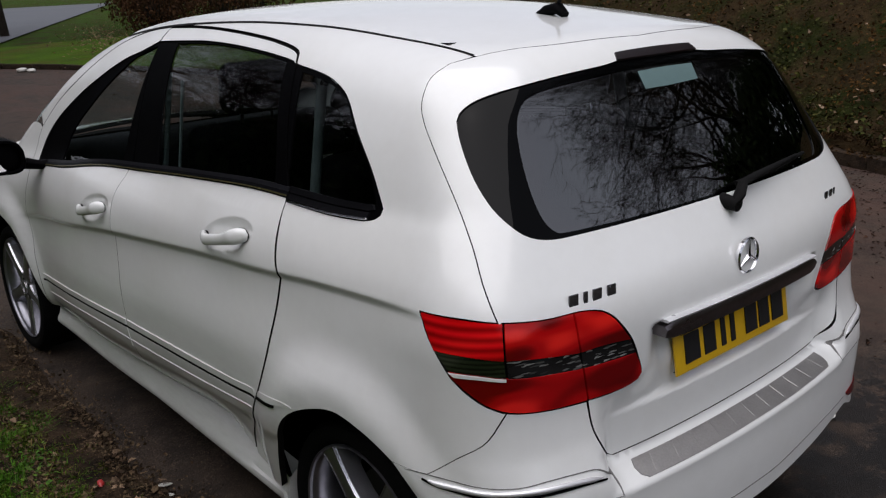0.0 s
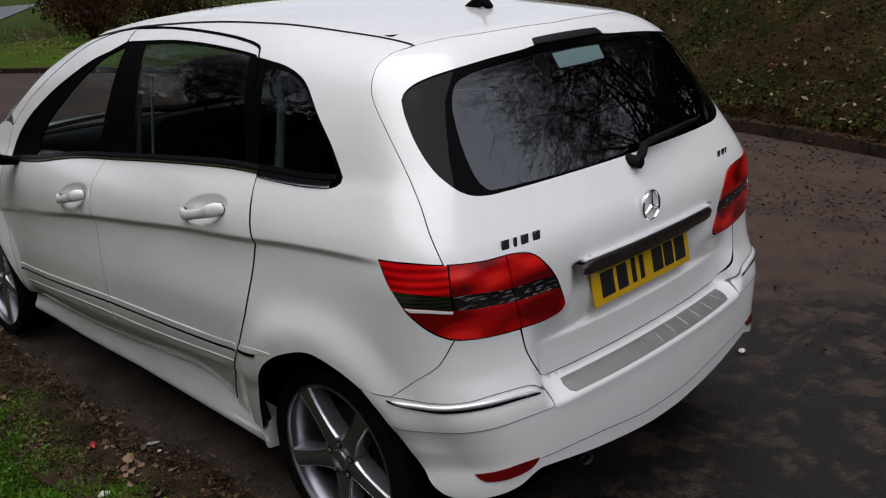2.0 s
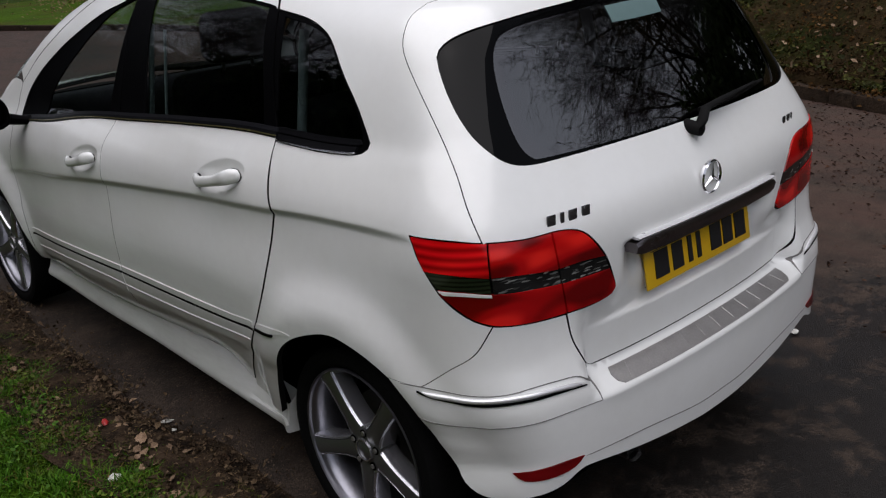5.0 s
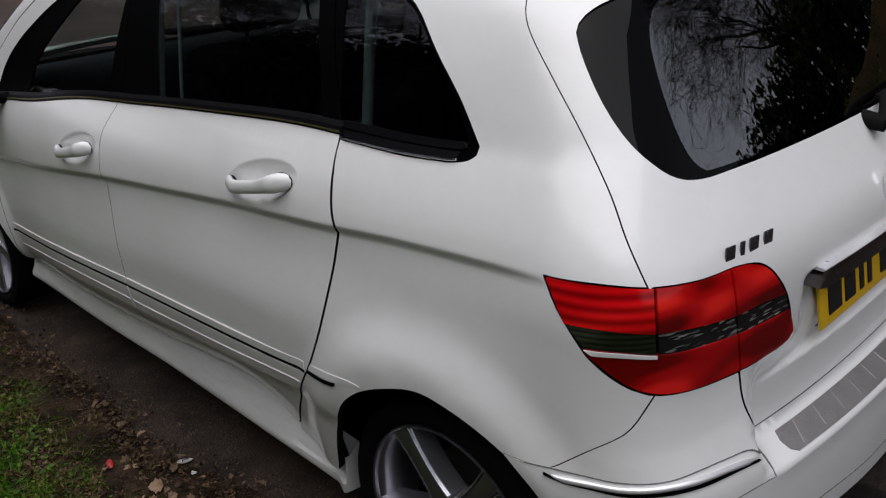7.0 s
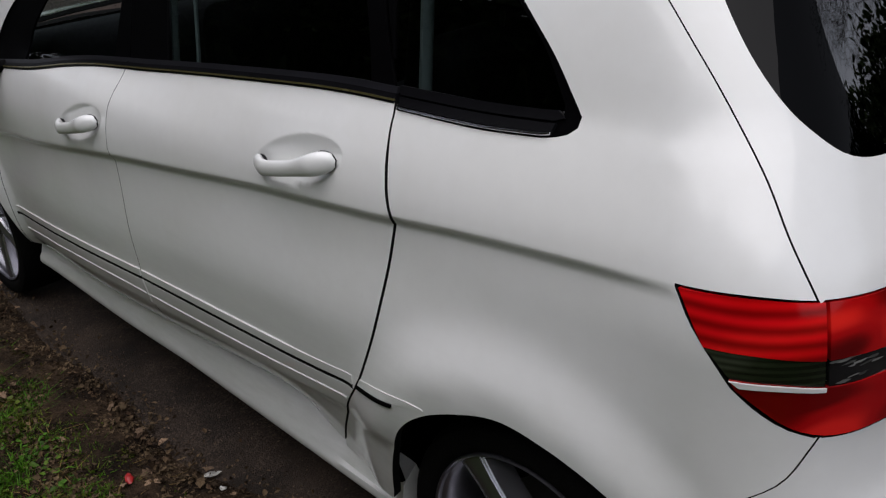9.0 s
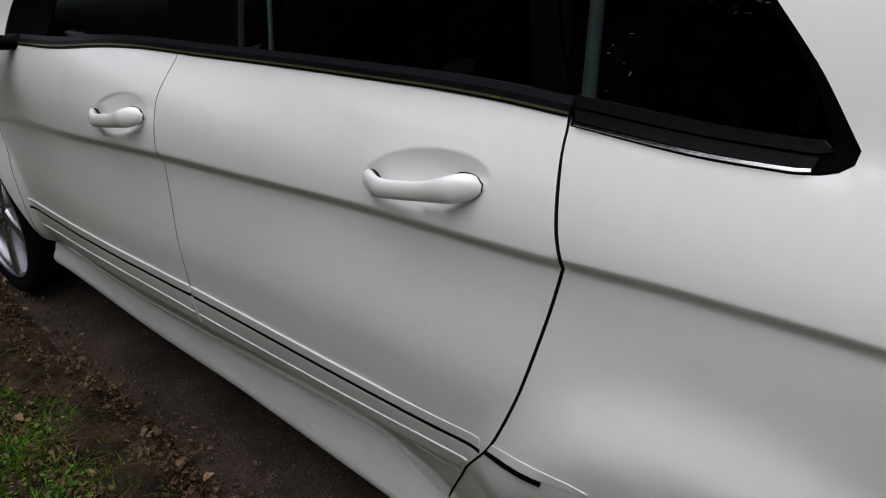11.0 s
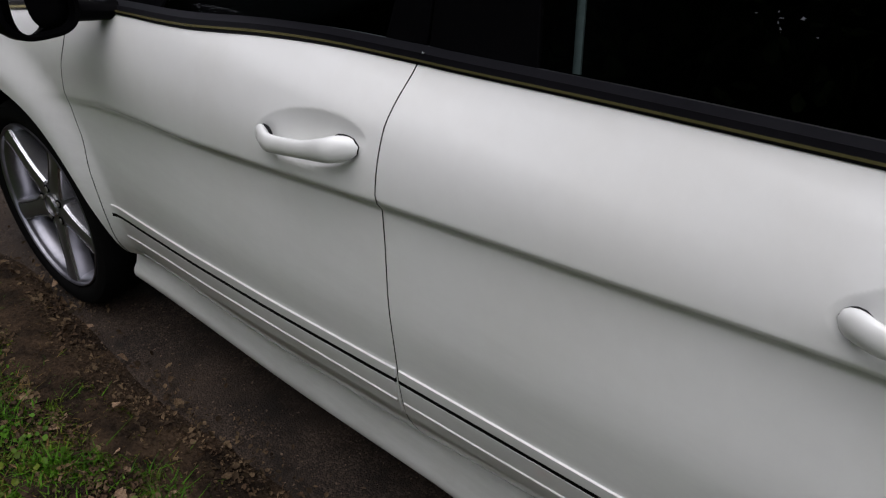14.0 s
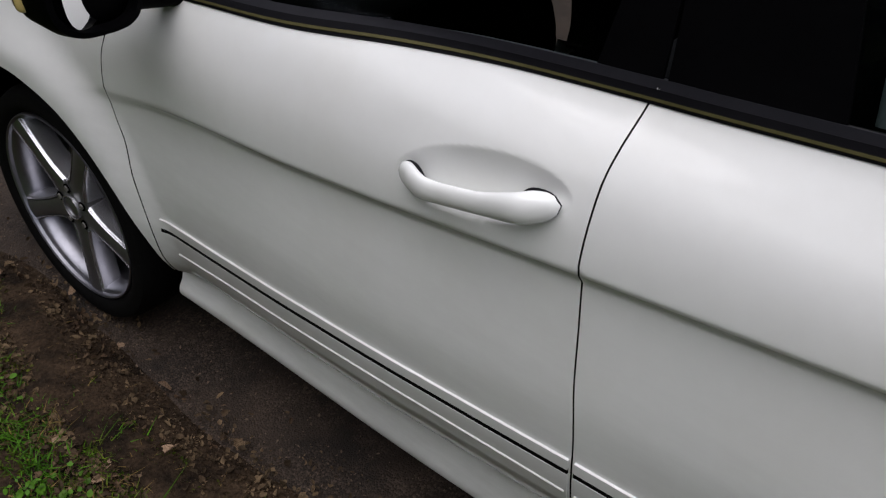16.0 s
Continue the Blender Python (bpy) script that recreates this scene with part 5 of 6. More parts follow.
seat(-0.36, 2.25, 0.50, "front_seat", (-0.36,))
seat(0.36, 2.25, 0.50, "front_seat", (0.36,))
seat(0, 1.42, 1.28, "rear_seat", (-0.40, 0.40))
part("dashboard", box_bm((1.34, 0.50, 0.24), (0, 3.03, 0.925), (-6, 0, 0), 0.07, 3), CLOTH_DARK, car, "dark dashboard")
for s in (-1, 1):
    for nm, a, b, w in (("belt_pillar_trim", (0.715, 1.90, 1.07), (0.640, 1.93, 1.40), 0.016), ("seat_belt", (0.705, 1.80, 1.10), (0.640, 1.84, 1.38), 0.010), ("rear_pillar_trim", (0.675, 1.045, 1.12), (0.615, 1.06, 1.41), 0.022)):
        part(nm, tube_bm([(s * a[0], *a[1:]), (s * (a[0] + b[0]) / 2, (a[1] + b[1]) / 2, (a[2] + b[2]) / 2), (s * b[0], *b[1:])], [w, w, w], 8, 0.5), TRIM_GREY, car, "pale grey cabin pillar trim")
part("cowl", box_bm((1.30, 0.34, 0.10), (0, 3.47, 0.905), (8, 0, 0), 0.03, 3), DARK, car, "black cowl under the windscreen")
part("headlining", box_bm((1.0, 1.75, 0.015), (0, 1.55, 1.515), (0, 0, 0), 0.004), CLOTH_DARK, car, "dark headlining")


# ---- the place ----
def kerb_x(y):
    return 6.6 - 0.0205 * (y - 10) ** 2


def verge_x(y):
    return -0.99 - 0.05 * max(0, y - 5) ** 2 + 0.03 * math.sin(2.1 * y) + 0.02 * math.sin(5.3 * y + 1)


def asphalt():
    """Old asphalt: single stones in worn binder, brown dirt trodden into it in bands, and a dark damp stain behind the car."""
    m = bpy.data.materials.new("worn_asphalt")
    m.use_nodes = True
    n, l = m.node_tree.nodes, m.node_tree.links
    p = n["Principled BSDF"]
    co = n.new("ShaderNodeTexCoord").outputs["Object"]

    def noise_at(scale, detail, rough=0.6, stretch=(1, 1, 1)):
        place, tex = n.new("ShaderNodeMapping"), n.new("ShaderNodeTexNoise")
        place.inputs["Scale"].default_value = stretch
        l.new(co, place.inputs["Vector"])
        l.new(place.outputs["Vector"], tex.inputs["Vector"])
        tex.inputs["Scale"].default_value, tex.inputs["Detail"].default_value, tex.inputs["Roughness"].default_value = scale, detail, rough
        return tex.outputs["Fac"]

    def span(value, lo, hi, to_lo=0.0, to_hi=1.0):
        r = n.new("ShaderNodeMapRange")
        r.inputs["From Min"].default_value, r.inputs["From Max"].default_value = lo, hi
        r.inputs["To Min"].default_value, r.inputs["To Max"].default_value = to_lo, to_hi
        l.new(value, r.inputs["Value"])
        return r.outputs["Result"]

    def blend(fac, a, b, kind="MIX"):
        mix = n.new("ShaderNodeMix")
        mix.data_type, mix.blend_type = "RGBA", kind
        l.new(fac, mix.inputs["Factor"])
        for k, v in ((6, a), (7, b)):
            if isinstance(v, tuple):
                mix.inputs[k].default_value = (*v, 1)
            else:
                l.new(v, mix.inputs[k])
        return mix.outputs[2]

    def math_of(kind, a, b):
        q = n.new("ShaderNodeMath")
        q.operation = kind
        for k, v in enumerate((a, b)):
            if isinstance(v, float):
                q.inputs[k].default_value = v
            else:
                l.new(v, q.inputs[k])
        return q.outputs[0]

    stones = n.new("ShaderNodeTexVoronoi")
    stones.inputs["Scale"].default_value = 210
    l.new(co, stones.inputs["Vector"])
    tone = n.new("ShaderNodeSeparateColor")
    l.new(stones.outputs["Color"], tone.inputs["Color"])
    color = blend(span(tone.outputs[0], 0.35, 1.0), (0.022, 0.0160, 0.012), (0.092, 0.066, 0.050))
    color = blend(span(noise_at(5.0, 8, 0.72), 0.40, 0.62), color, (0.016, 0.0122, 0.0098))
    # grey-brown dust worn into the surface
    color = blend(span(noise_at(2.3, 9, 0.70), 0.44, 0.66, 0.0, 0.75), color, (0.052, 0.037, 0.027))
    # reddish dirt in bands along the road
    apart = n.new("ShaderNodeSeparateXYZ")
    l.new(co, apart.inputs[0])
    bands = math_of("MULTIPLY", span(noise_at(1.2, 10, 0.74, (1.0, 0.40, 1.0)), 0.43, 0.60), span(apart.outputs["X"], 0.9, 2.4))
    color = blend(math_of("MULTIPLY", bands, 0.8), color, (0.066, 0.037, 0.028))
    # the damp stain, ragged at its edge
    away = n.new("ShaderNodeVectorMath")
    away.operation = "DISTANCE"
    away.inputs[1].default_value = (0.9, -0.9, 0.0)
    l.new(co, away.inputs[0])
    ragged = math_of("ADD", away.outputs["Value"], math_of("MULTIPLY", noise_at(1.6, 8, 0.68), 3.2))
    damp = math_of("MULTIPLY", span(ragged, 3.55, 3.15), span(noise_at(4.2, 10, 0.72), 0.43, 0.50))
    color = blend(math_of("MULTIPLY", damp, 0.86), color, (0.0065, 0.0058, 0.0056))
    l.new(color, p.inputs["Base Color"])
    l.new(span(damp, 0.0, 1.0, 0.82, 0.50), p.inputs["Roughness"])
    p.inputs["Specular IOR Level"].default_value = 0.22
    relief = math_of("ADD", math_of("MULTIPLY", stones.outputs["Distance"], -0.7), noise_at(40, 6, 0.7))
    b = n.new("ShaderNodeBump")
    b.inputs["Strength"].default_value, b.inputs["Distance"].default_value = 0.7, 0.005
    l.new(relief, b.inputs["Height"])
    l.new(b.outputs["Normal"], p.inputs["Normal"])
    return m


ASPHALT = asphalt()
SOIL = surface("dark_leafy_soil", (0.040, 0.026, 0.016), 0.9, 0, 0.75, 9, 110, bump=0.02, bump_scale=60, second=(0.013, 0.009, 0.006), mix_scale=7, spec=0.08)
TURF = surface("rough_turf", (0.021, 0.052, 0.001), 0.9, 0, 0.5, 3, 50, bump=0.02, bump_scale=60, second=(0.028, 0.025, 0.005), mix_scale=1.2, mix_at=(0.42, 0.60), spec=0.05)
BANK = surface("leaf_littered_bank", (0.028, 0.018, 0.008), 0.95, 0, 0.6, 2.0, 30, bump=0.05, bump_scale=14, second=(0.012, 0.015, 0.003), mix_scale=1.3, spec=0.05)


def sheet(name, xs, ys, height, material, label, category, kind="structure"):
    verts = [(x, y, height(x, y)) for y in ys for x in xs]
    n = len(xs)
    faces = [(j * n + i, j * n + i + 1, (j + 1) * n + i + 1, (j + 1) * n + i) for j in range(len(ys) - 1) for i in range(n - 1)]
    return put(name, mesh_of(name, verts, faces, material), None, label, category, kind=kind)


def graded(lo, hi, fine_lo, fine_hi, step):
    """Coordinates close together in the middle and ever wider outside."""
    mid = list(np.arange(fine_lo, fine_hi, step))
    out, d, v = [], step, mid[-1]
    while v < hi:
        d *= 1.25
        v += d
        out.append(v)
    back, d, v = [], step, mid[0]
    while v > lo:
        d *= 1.25
        v -= d
        back.append(v)
    return back[::-1] + mid + out


def ground_z(x, y):
    k = kerb_x(min(max(y, -6), 24))
    if x < -7.0:
        return 0.03 + 0.62 * (-7.0 - x) * ease(-13.5, -8, x) + 4.0 * ease(-8, -13.5, x)
    if x > k + 0.10:
        up = ease(15.0, 9.5, y)
        d = x - k - 0.35
        return 0.10 + 0.62 * (min(max(d, 0), 4.0) + 0.5 * (1 - math.exp(-max(d - 4.0, 0)))) * up * ease(60, 30, x) + 0.06 * up * noise.noise((x * 0.9, y * 0.9, 0)) + 0.012 * max(d, 0) * (1 - up)
    if x < verge_x(y):
        d = verge_x(y) - x
        return 0.03 * ease(0, 0.25, d) + 0.015 * noise.noise((x * 3, y * 3, 2)) * ease(0, 0.2, d) - 0.006
    return -0.02


ground = sheet("ground", graded(-400, 400, -3.2, -0.6, 0.06), graded(-400, 900, 0.5, 6.0, 0.08), lambda x, y: float(ground_z(x, y)) if x < 0 or x > kerb_x(min(max(y, -6), 24)) + 2.5 else -0.05, TURF, "rough green grass beside the road", "ground")


def ribbon(name, left, right, ys, n, height, material, label, category):
    """A strip of ground between two edge lines."""
    verts = [(left(y) + (right(y) - left(y)) * i / (n - 1), y, height(i / (n - 1), left(y) + (right(y) - left(y)) * i / (n - 1), y)) for y in ys for i in range(n)]
    faces = [(j * n + i, j * n + i + 1, (j + 1) * n + i + 1, (j + 1) * n + i) for j in range(len(ys) - 1) for i in range(n - 1)]
    return put(name, mesh_of(name, verts, faces, material), None, label, category, kind="structure")


long_ys = graded(-45, 27, -1.0, 6.0, 0.12)
ribbon("road", lambda y: verge_x(y) - 0.25, lambda y: kerb_x(y) + 0.04, long_ys, 46, lambda u, x, y: 0.004 * noise.noise((x * 1.5, y * 1.5, 5)) - 0.004 + 0.012 * ease(0.2, 1.0, u), ASPHALT, "worn brown-grey asphalt road with dark damp patches", "road")
ribbon("verge_soil", lambda y: verge_x(y) - 0.30, lambda y: verge_x(y) + 0.14 + 0.06 * noise.noise((y * 2.3, 0, 0)), list(np.arange(-8.0, 9.0, 0.05)), 14,
       lambda u, x, y: 0.020 * ease(1.0, 0.55, u) - 0.012 * ease(0.75, 1.0, u) + 0.012 * noise.noise((x * 9, y * 9, 3)) * ease(1.0, 0.7, u) + 0.004 + 0.016 * ease(0.4, 0.0, u), SOIL, "dark soil strewn with leaves along the road's edge", "soil")
ribbon("far_grass", lambda y: kerb_x(min(y, 24)) + 0.10, lambda y: kerb_x(min(y, 24)) + 40, list(np.arange(12.5, 27.1, 0.5)), 60, lambda u, x, y: 0.10 + 0.012 * max(x - kerb_x(min(y, 24)), 0) + 0.02 * noise.noise((x, y, 1)), surface("mown_grass", (0.040, 0.080, 0.003), 0.9, 0, 0.5, 1.2, 30, bump=0.03, bump_scale=30, second=(0.060, 0.062, 0.010), mix_scale=0.5, mix_at=(0.5, 0.62), spec=0.05), "open green grass beyond the kerb", "grass")
ribbon("bank", lambda y: kerb_x(min(max(y, -6), 24)) + 0.12, lambda y: kerb_x(min(max(y, -6), 24)) + 14, graded(-14, 17, -3.0, 14.0, 0.2), 70,
       lambda u, x, y: -0.02 if u == 0 else max(float(ground_z(x, y)) + 0.03 + 0.10 * noise.noise((x * 1.7, y * 1.7, 7)) * ease(17, 13, y), 0.14 * ease(0.9, 0.4, x - kerb_x(min(max(y, -6), 24))) * ease(15, 13, y)) - 0.4 * ease(14.5, 17, y), BANK, "steep bank under dead leaves and ivy", "bank")


quad = [(6.0 - 1.5, 28 - 3.2), (27, 71), (27 - 9, 71 + 4.4), (6.0 - 1.5 - 9, 28 - 3.2 + 4.4)]
FAR_ROAD = surface("pale_grey_road", (0.055, 0.06, 0.07), 0.7, 0, 0.15, 0.3, 8)
put("far_road", mesh_of("far_road", [(x, y, 0.16 + 0.012 * max(0, x - 4)) for x, y in quad], [(0, 1, 2, 3)], FAR_ROAD), None, "pale grey road beyond the grass", "road", kind="structure")

# kerb stones
KERB = surface("weathered_kerb_stone", (0.036, 0.024, 0.016), 0.9, 0, 0.6, 6, 70, bump=0.008, bump_scale=60, second=(0.013, 0.009, 0.006), mix_scale=7, per_piece=0.2, spec=0.1)
kerb = put("kerb", None, None, "worn stone kerb half buried in leaves", "kerb", kind="structure")
stone_bm = box_bm((0.14, 0.90, 0.20), (0, 0, 0.015), (0, 0, 0), 0.018, 2)
stone = part("kerb_stone", stone_bm, KERB, kerb)
stone_mesh = stone.data
first = True
y = -6.0
while y < 21.0:
    slope = -0.041 * (y + 0.45 - 10)
    ob = stone if first else put("kerb_stone", stone_mesh, kerb)
    ob.matrix_basis = pose(kerb_x(y + 0.45) + 0.07 + random.uniform(-0.008, 0.008), y + 0.45, random.uniform(-0.008, 0.006), random.uniform(-0.6, 0.6), 0, -math.degrees(math.atan(slope)))
    first = False
    y += 0.915 / math.sqrt(1 + slope * slope)


# ---- leaves, grass, shrubs, trees ----
def leaf_cloud(name, places, sizes, material, label, category, seed, tilt=0.5, wide=0.34, curl=0.25, kind="stuff", ups=None):
    """Many folded leaves in one mesh."""
    rng = np.random.default_rng(seed)
    n = len(places)
    yaw, lean, roll = rng.uniform(0, 2 * np.pi, n), rng.normal(0, tilt, n), rng.normal(0, tilt, n)
    rim = [(0, -0.5, 0.04), (0.62 * wide, -0.34, 0.45 * curl), (wide, -0.04, curl), (0.70 * wide, 0.27, 0.8 * curl), (0, 0.5, 0.16), (-0.55 * wide, 0.30, 0.6 * curl), (-wide, 0.02, 0.9 * curl), (-0.72 * wide, -0.30, 0.3 * curl)]
    shape = np.array([(0, 0, 0)] + rim)
    v = np.repeat(shape[None], n, 0) * np.asarray(sizes)[:, None, None]
    v[:, 1:, :2] *= rng.uniform(0.72, 1.15, (n, 8))[:, :, None]
    v[:, :, 0] *= rng.uniform(0.6, 1.2, n)[:, None]
    v[:, :, 2] *= rng.uniform(0.2, 1.3, n)[:, None]
    for a, (i, j) in ((roll, (0, 2)), (lean, (1, 2)), (yaw, (0, 1))):
        p, q = v[:, :, i].copy(), v[:, :, j].copy()
        v[:, :, i] = p * np.cos(a)[:, None] - q * np.sin(a)[:, None]
        v[:, :, j] = p * np.sin(a)[:, None] + q * np.cos(a)[:, None]
    v += np.asarray(places)[:, None, :]
    base = (np.arange(n) * 9)[:, None]
    f = np.concatenate([base + np.array((0, 1 + k, 1 + (k + 1) % 8)) for k in range(8)])
    return put(name, mesh_of(name, v.reshape(-1, 3), f.tolist(), material, False), None, label, category, kind=kind)


def grass_cloud(name, places, heights, material, label, seed, lean=0.35, width=0.006):
    rng = np.random.default_rng(seed)
    n = len(places)
    yaw, bend = rng.uniform(0, 2 * np.pi, n), rng.normal(0, lean, n)
    c, s = np.cos(yaw), np.sin(yaw)
    h = np.asarray(heights)
    w = width * rng.uniform(0.6, 1.3, n)
    v = np.zeros((n, 5, 3))
    for k, (t, side) in enumerate(((0, -1), (0, 1), (0.55, 0.8), (0.55, -0.8), (1, 0))):
        out = bend * t * t * h * 1.6
        v[:, k, 0] = c * side * w / 2 - s * out
        v[:, k, 1] = s * side * w / 2 + c * out
        v[:, k, 2] = h * t * (1 - 0.3 * np.abs(bend) * t)
    v += np.asarray(places)[:, None, :]
    base = np.arange(n) * 5
    quads = np.stack([base, base + 1, base + 2, base + 3], 1).tolist()
    tris = np.stack([base + 3, base + 2, base + 4], 1).tolist()
    return put(name, mesh_of(name, v.reshape(-1, 3), quads + tris, material, False), None, label, "grass", kind="stuff")


DEAD_LEAF = surface("dead_leaf", (0.090, 0.062, 0.035), 0.75, 0, 0.35, 30, 200, second=(0.040, 0.024, 0.014), mix_scale=14, per_piece=0.75, spec=0.12)
PALE_LEAF = surface("bleached_leaf", (0.24, 0.165, 0.11), 0.75, 0, 0.25, 30, 200, second=(0.13, 0.08, 0.045), mix_scale=18, per_piece=0.4, spec=0.15)
IVY = surface("ivy_leaf", (0.024, 0.028, 0.004), 0.6, 0, 0.3, 20, 150, second=(0.038, 0.035, 0.006), mix_scale=2, per_piece=0.6, spec=0.1)
GRASS = surface("grass_blade", (0.034, 0.098, 0.003), 0.6, 0, 0.3, 4, 60, second=(0.075, 0.085, 0.008), mix_scale=6, mix_at=(0.50, 0.68), per_piece=0.5, spec=0.12)
STRAW = surface("dry_grass_blade", (0.12, 0.080, 0.028), 0.7, 0, 0.25, 8, 60, per_piece=0.4, spec=0.1)
BARK = surface("grey_bark", (0.022, 0.018, 0.014), 0.9, 0, 0.35, 6, 50, bump=0.01, bump_scale=50, spec=0.05)
rs = np.random.default_rng(11)


def on_ground(xs, ys, lift=0.0):
    return np.stack([xs, ys, [float(max(ground_z(x, y), -0.002)) + lift for x, y in zip(xs, ys)]], 1)


# near verge
n = 46000
gy = rs.uniform(0.9, 4.9, n)
gx = np.array([verge_x(v) for v in gy]) - 0.03 - np.abs(rs.normal(0, 0.32, n)) - 0.08 * (np.array([noise.noise((v * 3.1, 9, 0)) for v in gy]) > 0.1)
clump = np.array([noise.noise((a * 7, b * 7, 0)) + 0.5 * noise.noise((a * 19, b * 19, 3)) for a, b in zip(gx, gy)])
keep = clump > rs.uniform(-0.80, 0.30, n) + 0.45 * ease(0.30, 0.05, np.array([verge_x(v) for v in gy]) - gx)
grass_cloud("verge_grass", on_ground(gx[keep], gy[keep]), (0.014 + 0.026 * rs.random(n) ** 2 + 0.022 * np.clip(clump, 0, 1))[keep], GRASS, "bright green rough verge grass", 3, 0.75, 0.0048)
n = 15000
sy = rs.uniform(0.9, 5.2, n)
sx = np.array([verge_x(v) for v in sy]) - 0.04 - np.abs(rs.normal(0, 0.14, n)) + 0.03
tangle = np.array([noise.noise((a * 5, b * 5, 8)) for a, b in zip(sx, sy)]) > rs.uniform(-0.1, 0.35, n)
grass_cloud("dry_grass", on_ground(sx, sy, 0.006)[tangle], (0.010 + 0.028 * rs.random(n) ** 2)[tangle], STRAW, "dry straw-coloured grass in the verge", 5, 1.5, 0.0034)
n = 5200
wy = rs.uniform(0.9, 4.8, n)
wx = np.array([verge_x(v) for v in wy]) - 0.12 - np.abs(rs.normal(0, 0.25, n))
weedy = np.array([noise.noise((a * 6, b * 6, 5)) for a, b in zip(wx, wy)]) > rs.uniform(-0.25, 0.4, n)
leaf_cloud("verge_clover", on_ground(wx, wy, 0.018)[weedy] + np.stack([0 * wx, 0 * wx, rs.uniform(-0.01, 0.014, n)], 1)[weedy], rs.uniform(0.008, 0.022, n)[weedy], surface("clover_leaf", (0.042, 0.105, 0.008), 0.5, 0, 0.3, 20, 100, second=(0.075, 0.10, 0.012), mix_scale=5, per_piece=0.5, spec=0.15), "small round weeds and clover in the grass", "weeds", 6, 0.45, 0.46, 0.12)
n = 70000
ly = rs.uniform(0.9, 6.0, n)
lx = np.array([verge_x(v) for v in ly]) + rs.normal(-0.07, 0.095, n)
heaped = np.array([noise.noise((a * 4, b * 4, 6)) for a, b in zip(lx, ly)]) > rs.uniform(-0.55, 0.35, n)
leaf_cloud("leaf_litter", on_ground(lx, ly, 0.010)[heaped] + np.stack([0 * lx, 0 * lx, rs.uniform(0, 0.012, n)], 1)[heaped], (0.004 + 0.022 * rs.random(n) ** 3)[heaped], DEAD_LEAF, "brown broken leaf litter along the road's edge", "leaf litter", 7, 0.6)
n = 48000
ly = rs.uniform(0.9, 5.0, n)
lx = np.array([verge_x(v) for v in ly]) + 0.02 - np.abs(rs.normal(0, 0.20, n))
mossy = np.array([noise.noise((a * 6, b * 6, 14)) + 0.5 * noise.noise((a * 17, b * 17, 5)) for a, b in zip(lx, ly)]) > rs.uniform(-0.15, 0.45, n)
leaf_cloud("verge_moss", on_ground(lx, ly, 0.012)[mossy] + np.stack([0 * lx, 0 * lx, rs.uniform(0, 0.010, n)], 1)[mossy], (0.004 + 0.008 * rs.random(n) ** 2)[mossy], surface("olive_moss", (0.050, 0.056, 0.009), 0.9, 0, 0.3, 20, 100, second=(0.030, 0.055, 0.005), mix_scale=6, per_piece=0.6, spec=0.05), "low olive moss between the grass and the road", "moss", 9, 0.8, 0.40, 0.3)
n = 5000
ly = rs.uniform(0.9, 6.0, n)
lx = np.array([verge_x(v) for v in ly]) + 0.06 + np.abs(rs.normal(0, 0.20, n))
leaf_cloud("road_grit", np.stack([lx, ly, 0 * lx + 0.003], 1), 0.003 + 0.007 * rs.random(n) ** 2, surface("grit_and_crumbs", (0.085, 0.062, 0.045), 0.85, 0, 0.3, 40, 200, per_piece=0.7, spec=0.1), "grit and leaf crumbs on the road's edge", "grit", 8, 0.4)
# larger leaves that can be told apart
leaf_mesh = []
for k in range(4):
    bm = bmesh.new()
    w = 0.28 + 0.06 * k
    outline = []
    for i in range(13):
        t = i / 12
        outline.append((t - 0.5, w * math.sin(math.pi * t ** 0.8) * (1 + 0.22 * math.sin(7 * math.pi * t + k))))
    mids = [bm.verts.new((0, a, 0.10 * math.sin(math.pi * (a + 0.5)) * (k % 2))) for a, _ in outline]
    for s in (-1, 1):
        sides = [bm.verts.new((s * b, a, 0.16 + 0.1 * math.sin(5 * a + k) if b > 0.02 else 0)) for a, b in outline]
        for i in range(12):
            bm.faces.new((mids[i], mids[i + 1], sides[i + 1], sides[i]))
    me = bpy.data.meshes.new("fallen_leaf")
    bm.to_mesh(me)
    bm.free()
    me.materials.append(DEAD_LEAF if k < 2 else PALE_LEAF)
    leaf_mesh.append(me)
for i in range(120):
    ly = random.uniform(1.0, 5.4)
    off = random.gauss(-0.05, 0.09) if random.random() < 0.8 else random.uniform(-0.5, 0.1)
    lx = verge_x(ly) + off
    size = random.uniform(0.016, 0.040)
    ob = put("fallen_leaf", random.choice(leaf_mesh), None, "curled brown fallen leaf on the verge", "leaf", "fallen leaves")
    ob.matrix_basis = pose(lx, ly, max(float(ground_z(lx, ly)), 0) + 0.016, random.gauss(0, 22), random.gauss(0, 22), random.uniform(0, 360)) @ Matrix.Diagonal((size, size, size, 1))

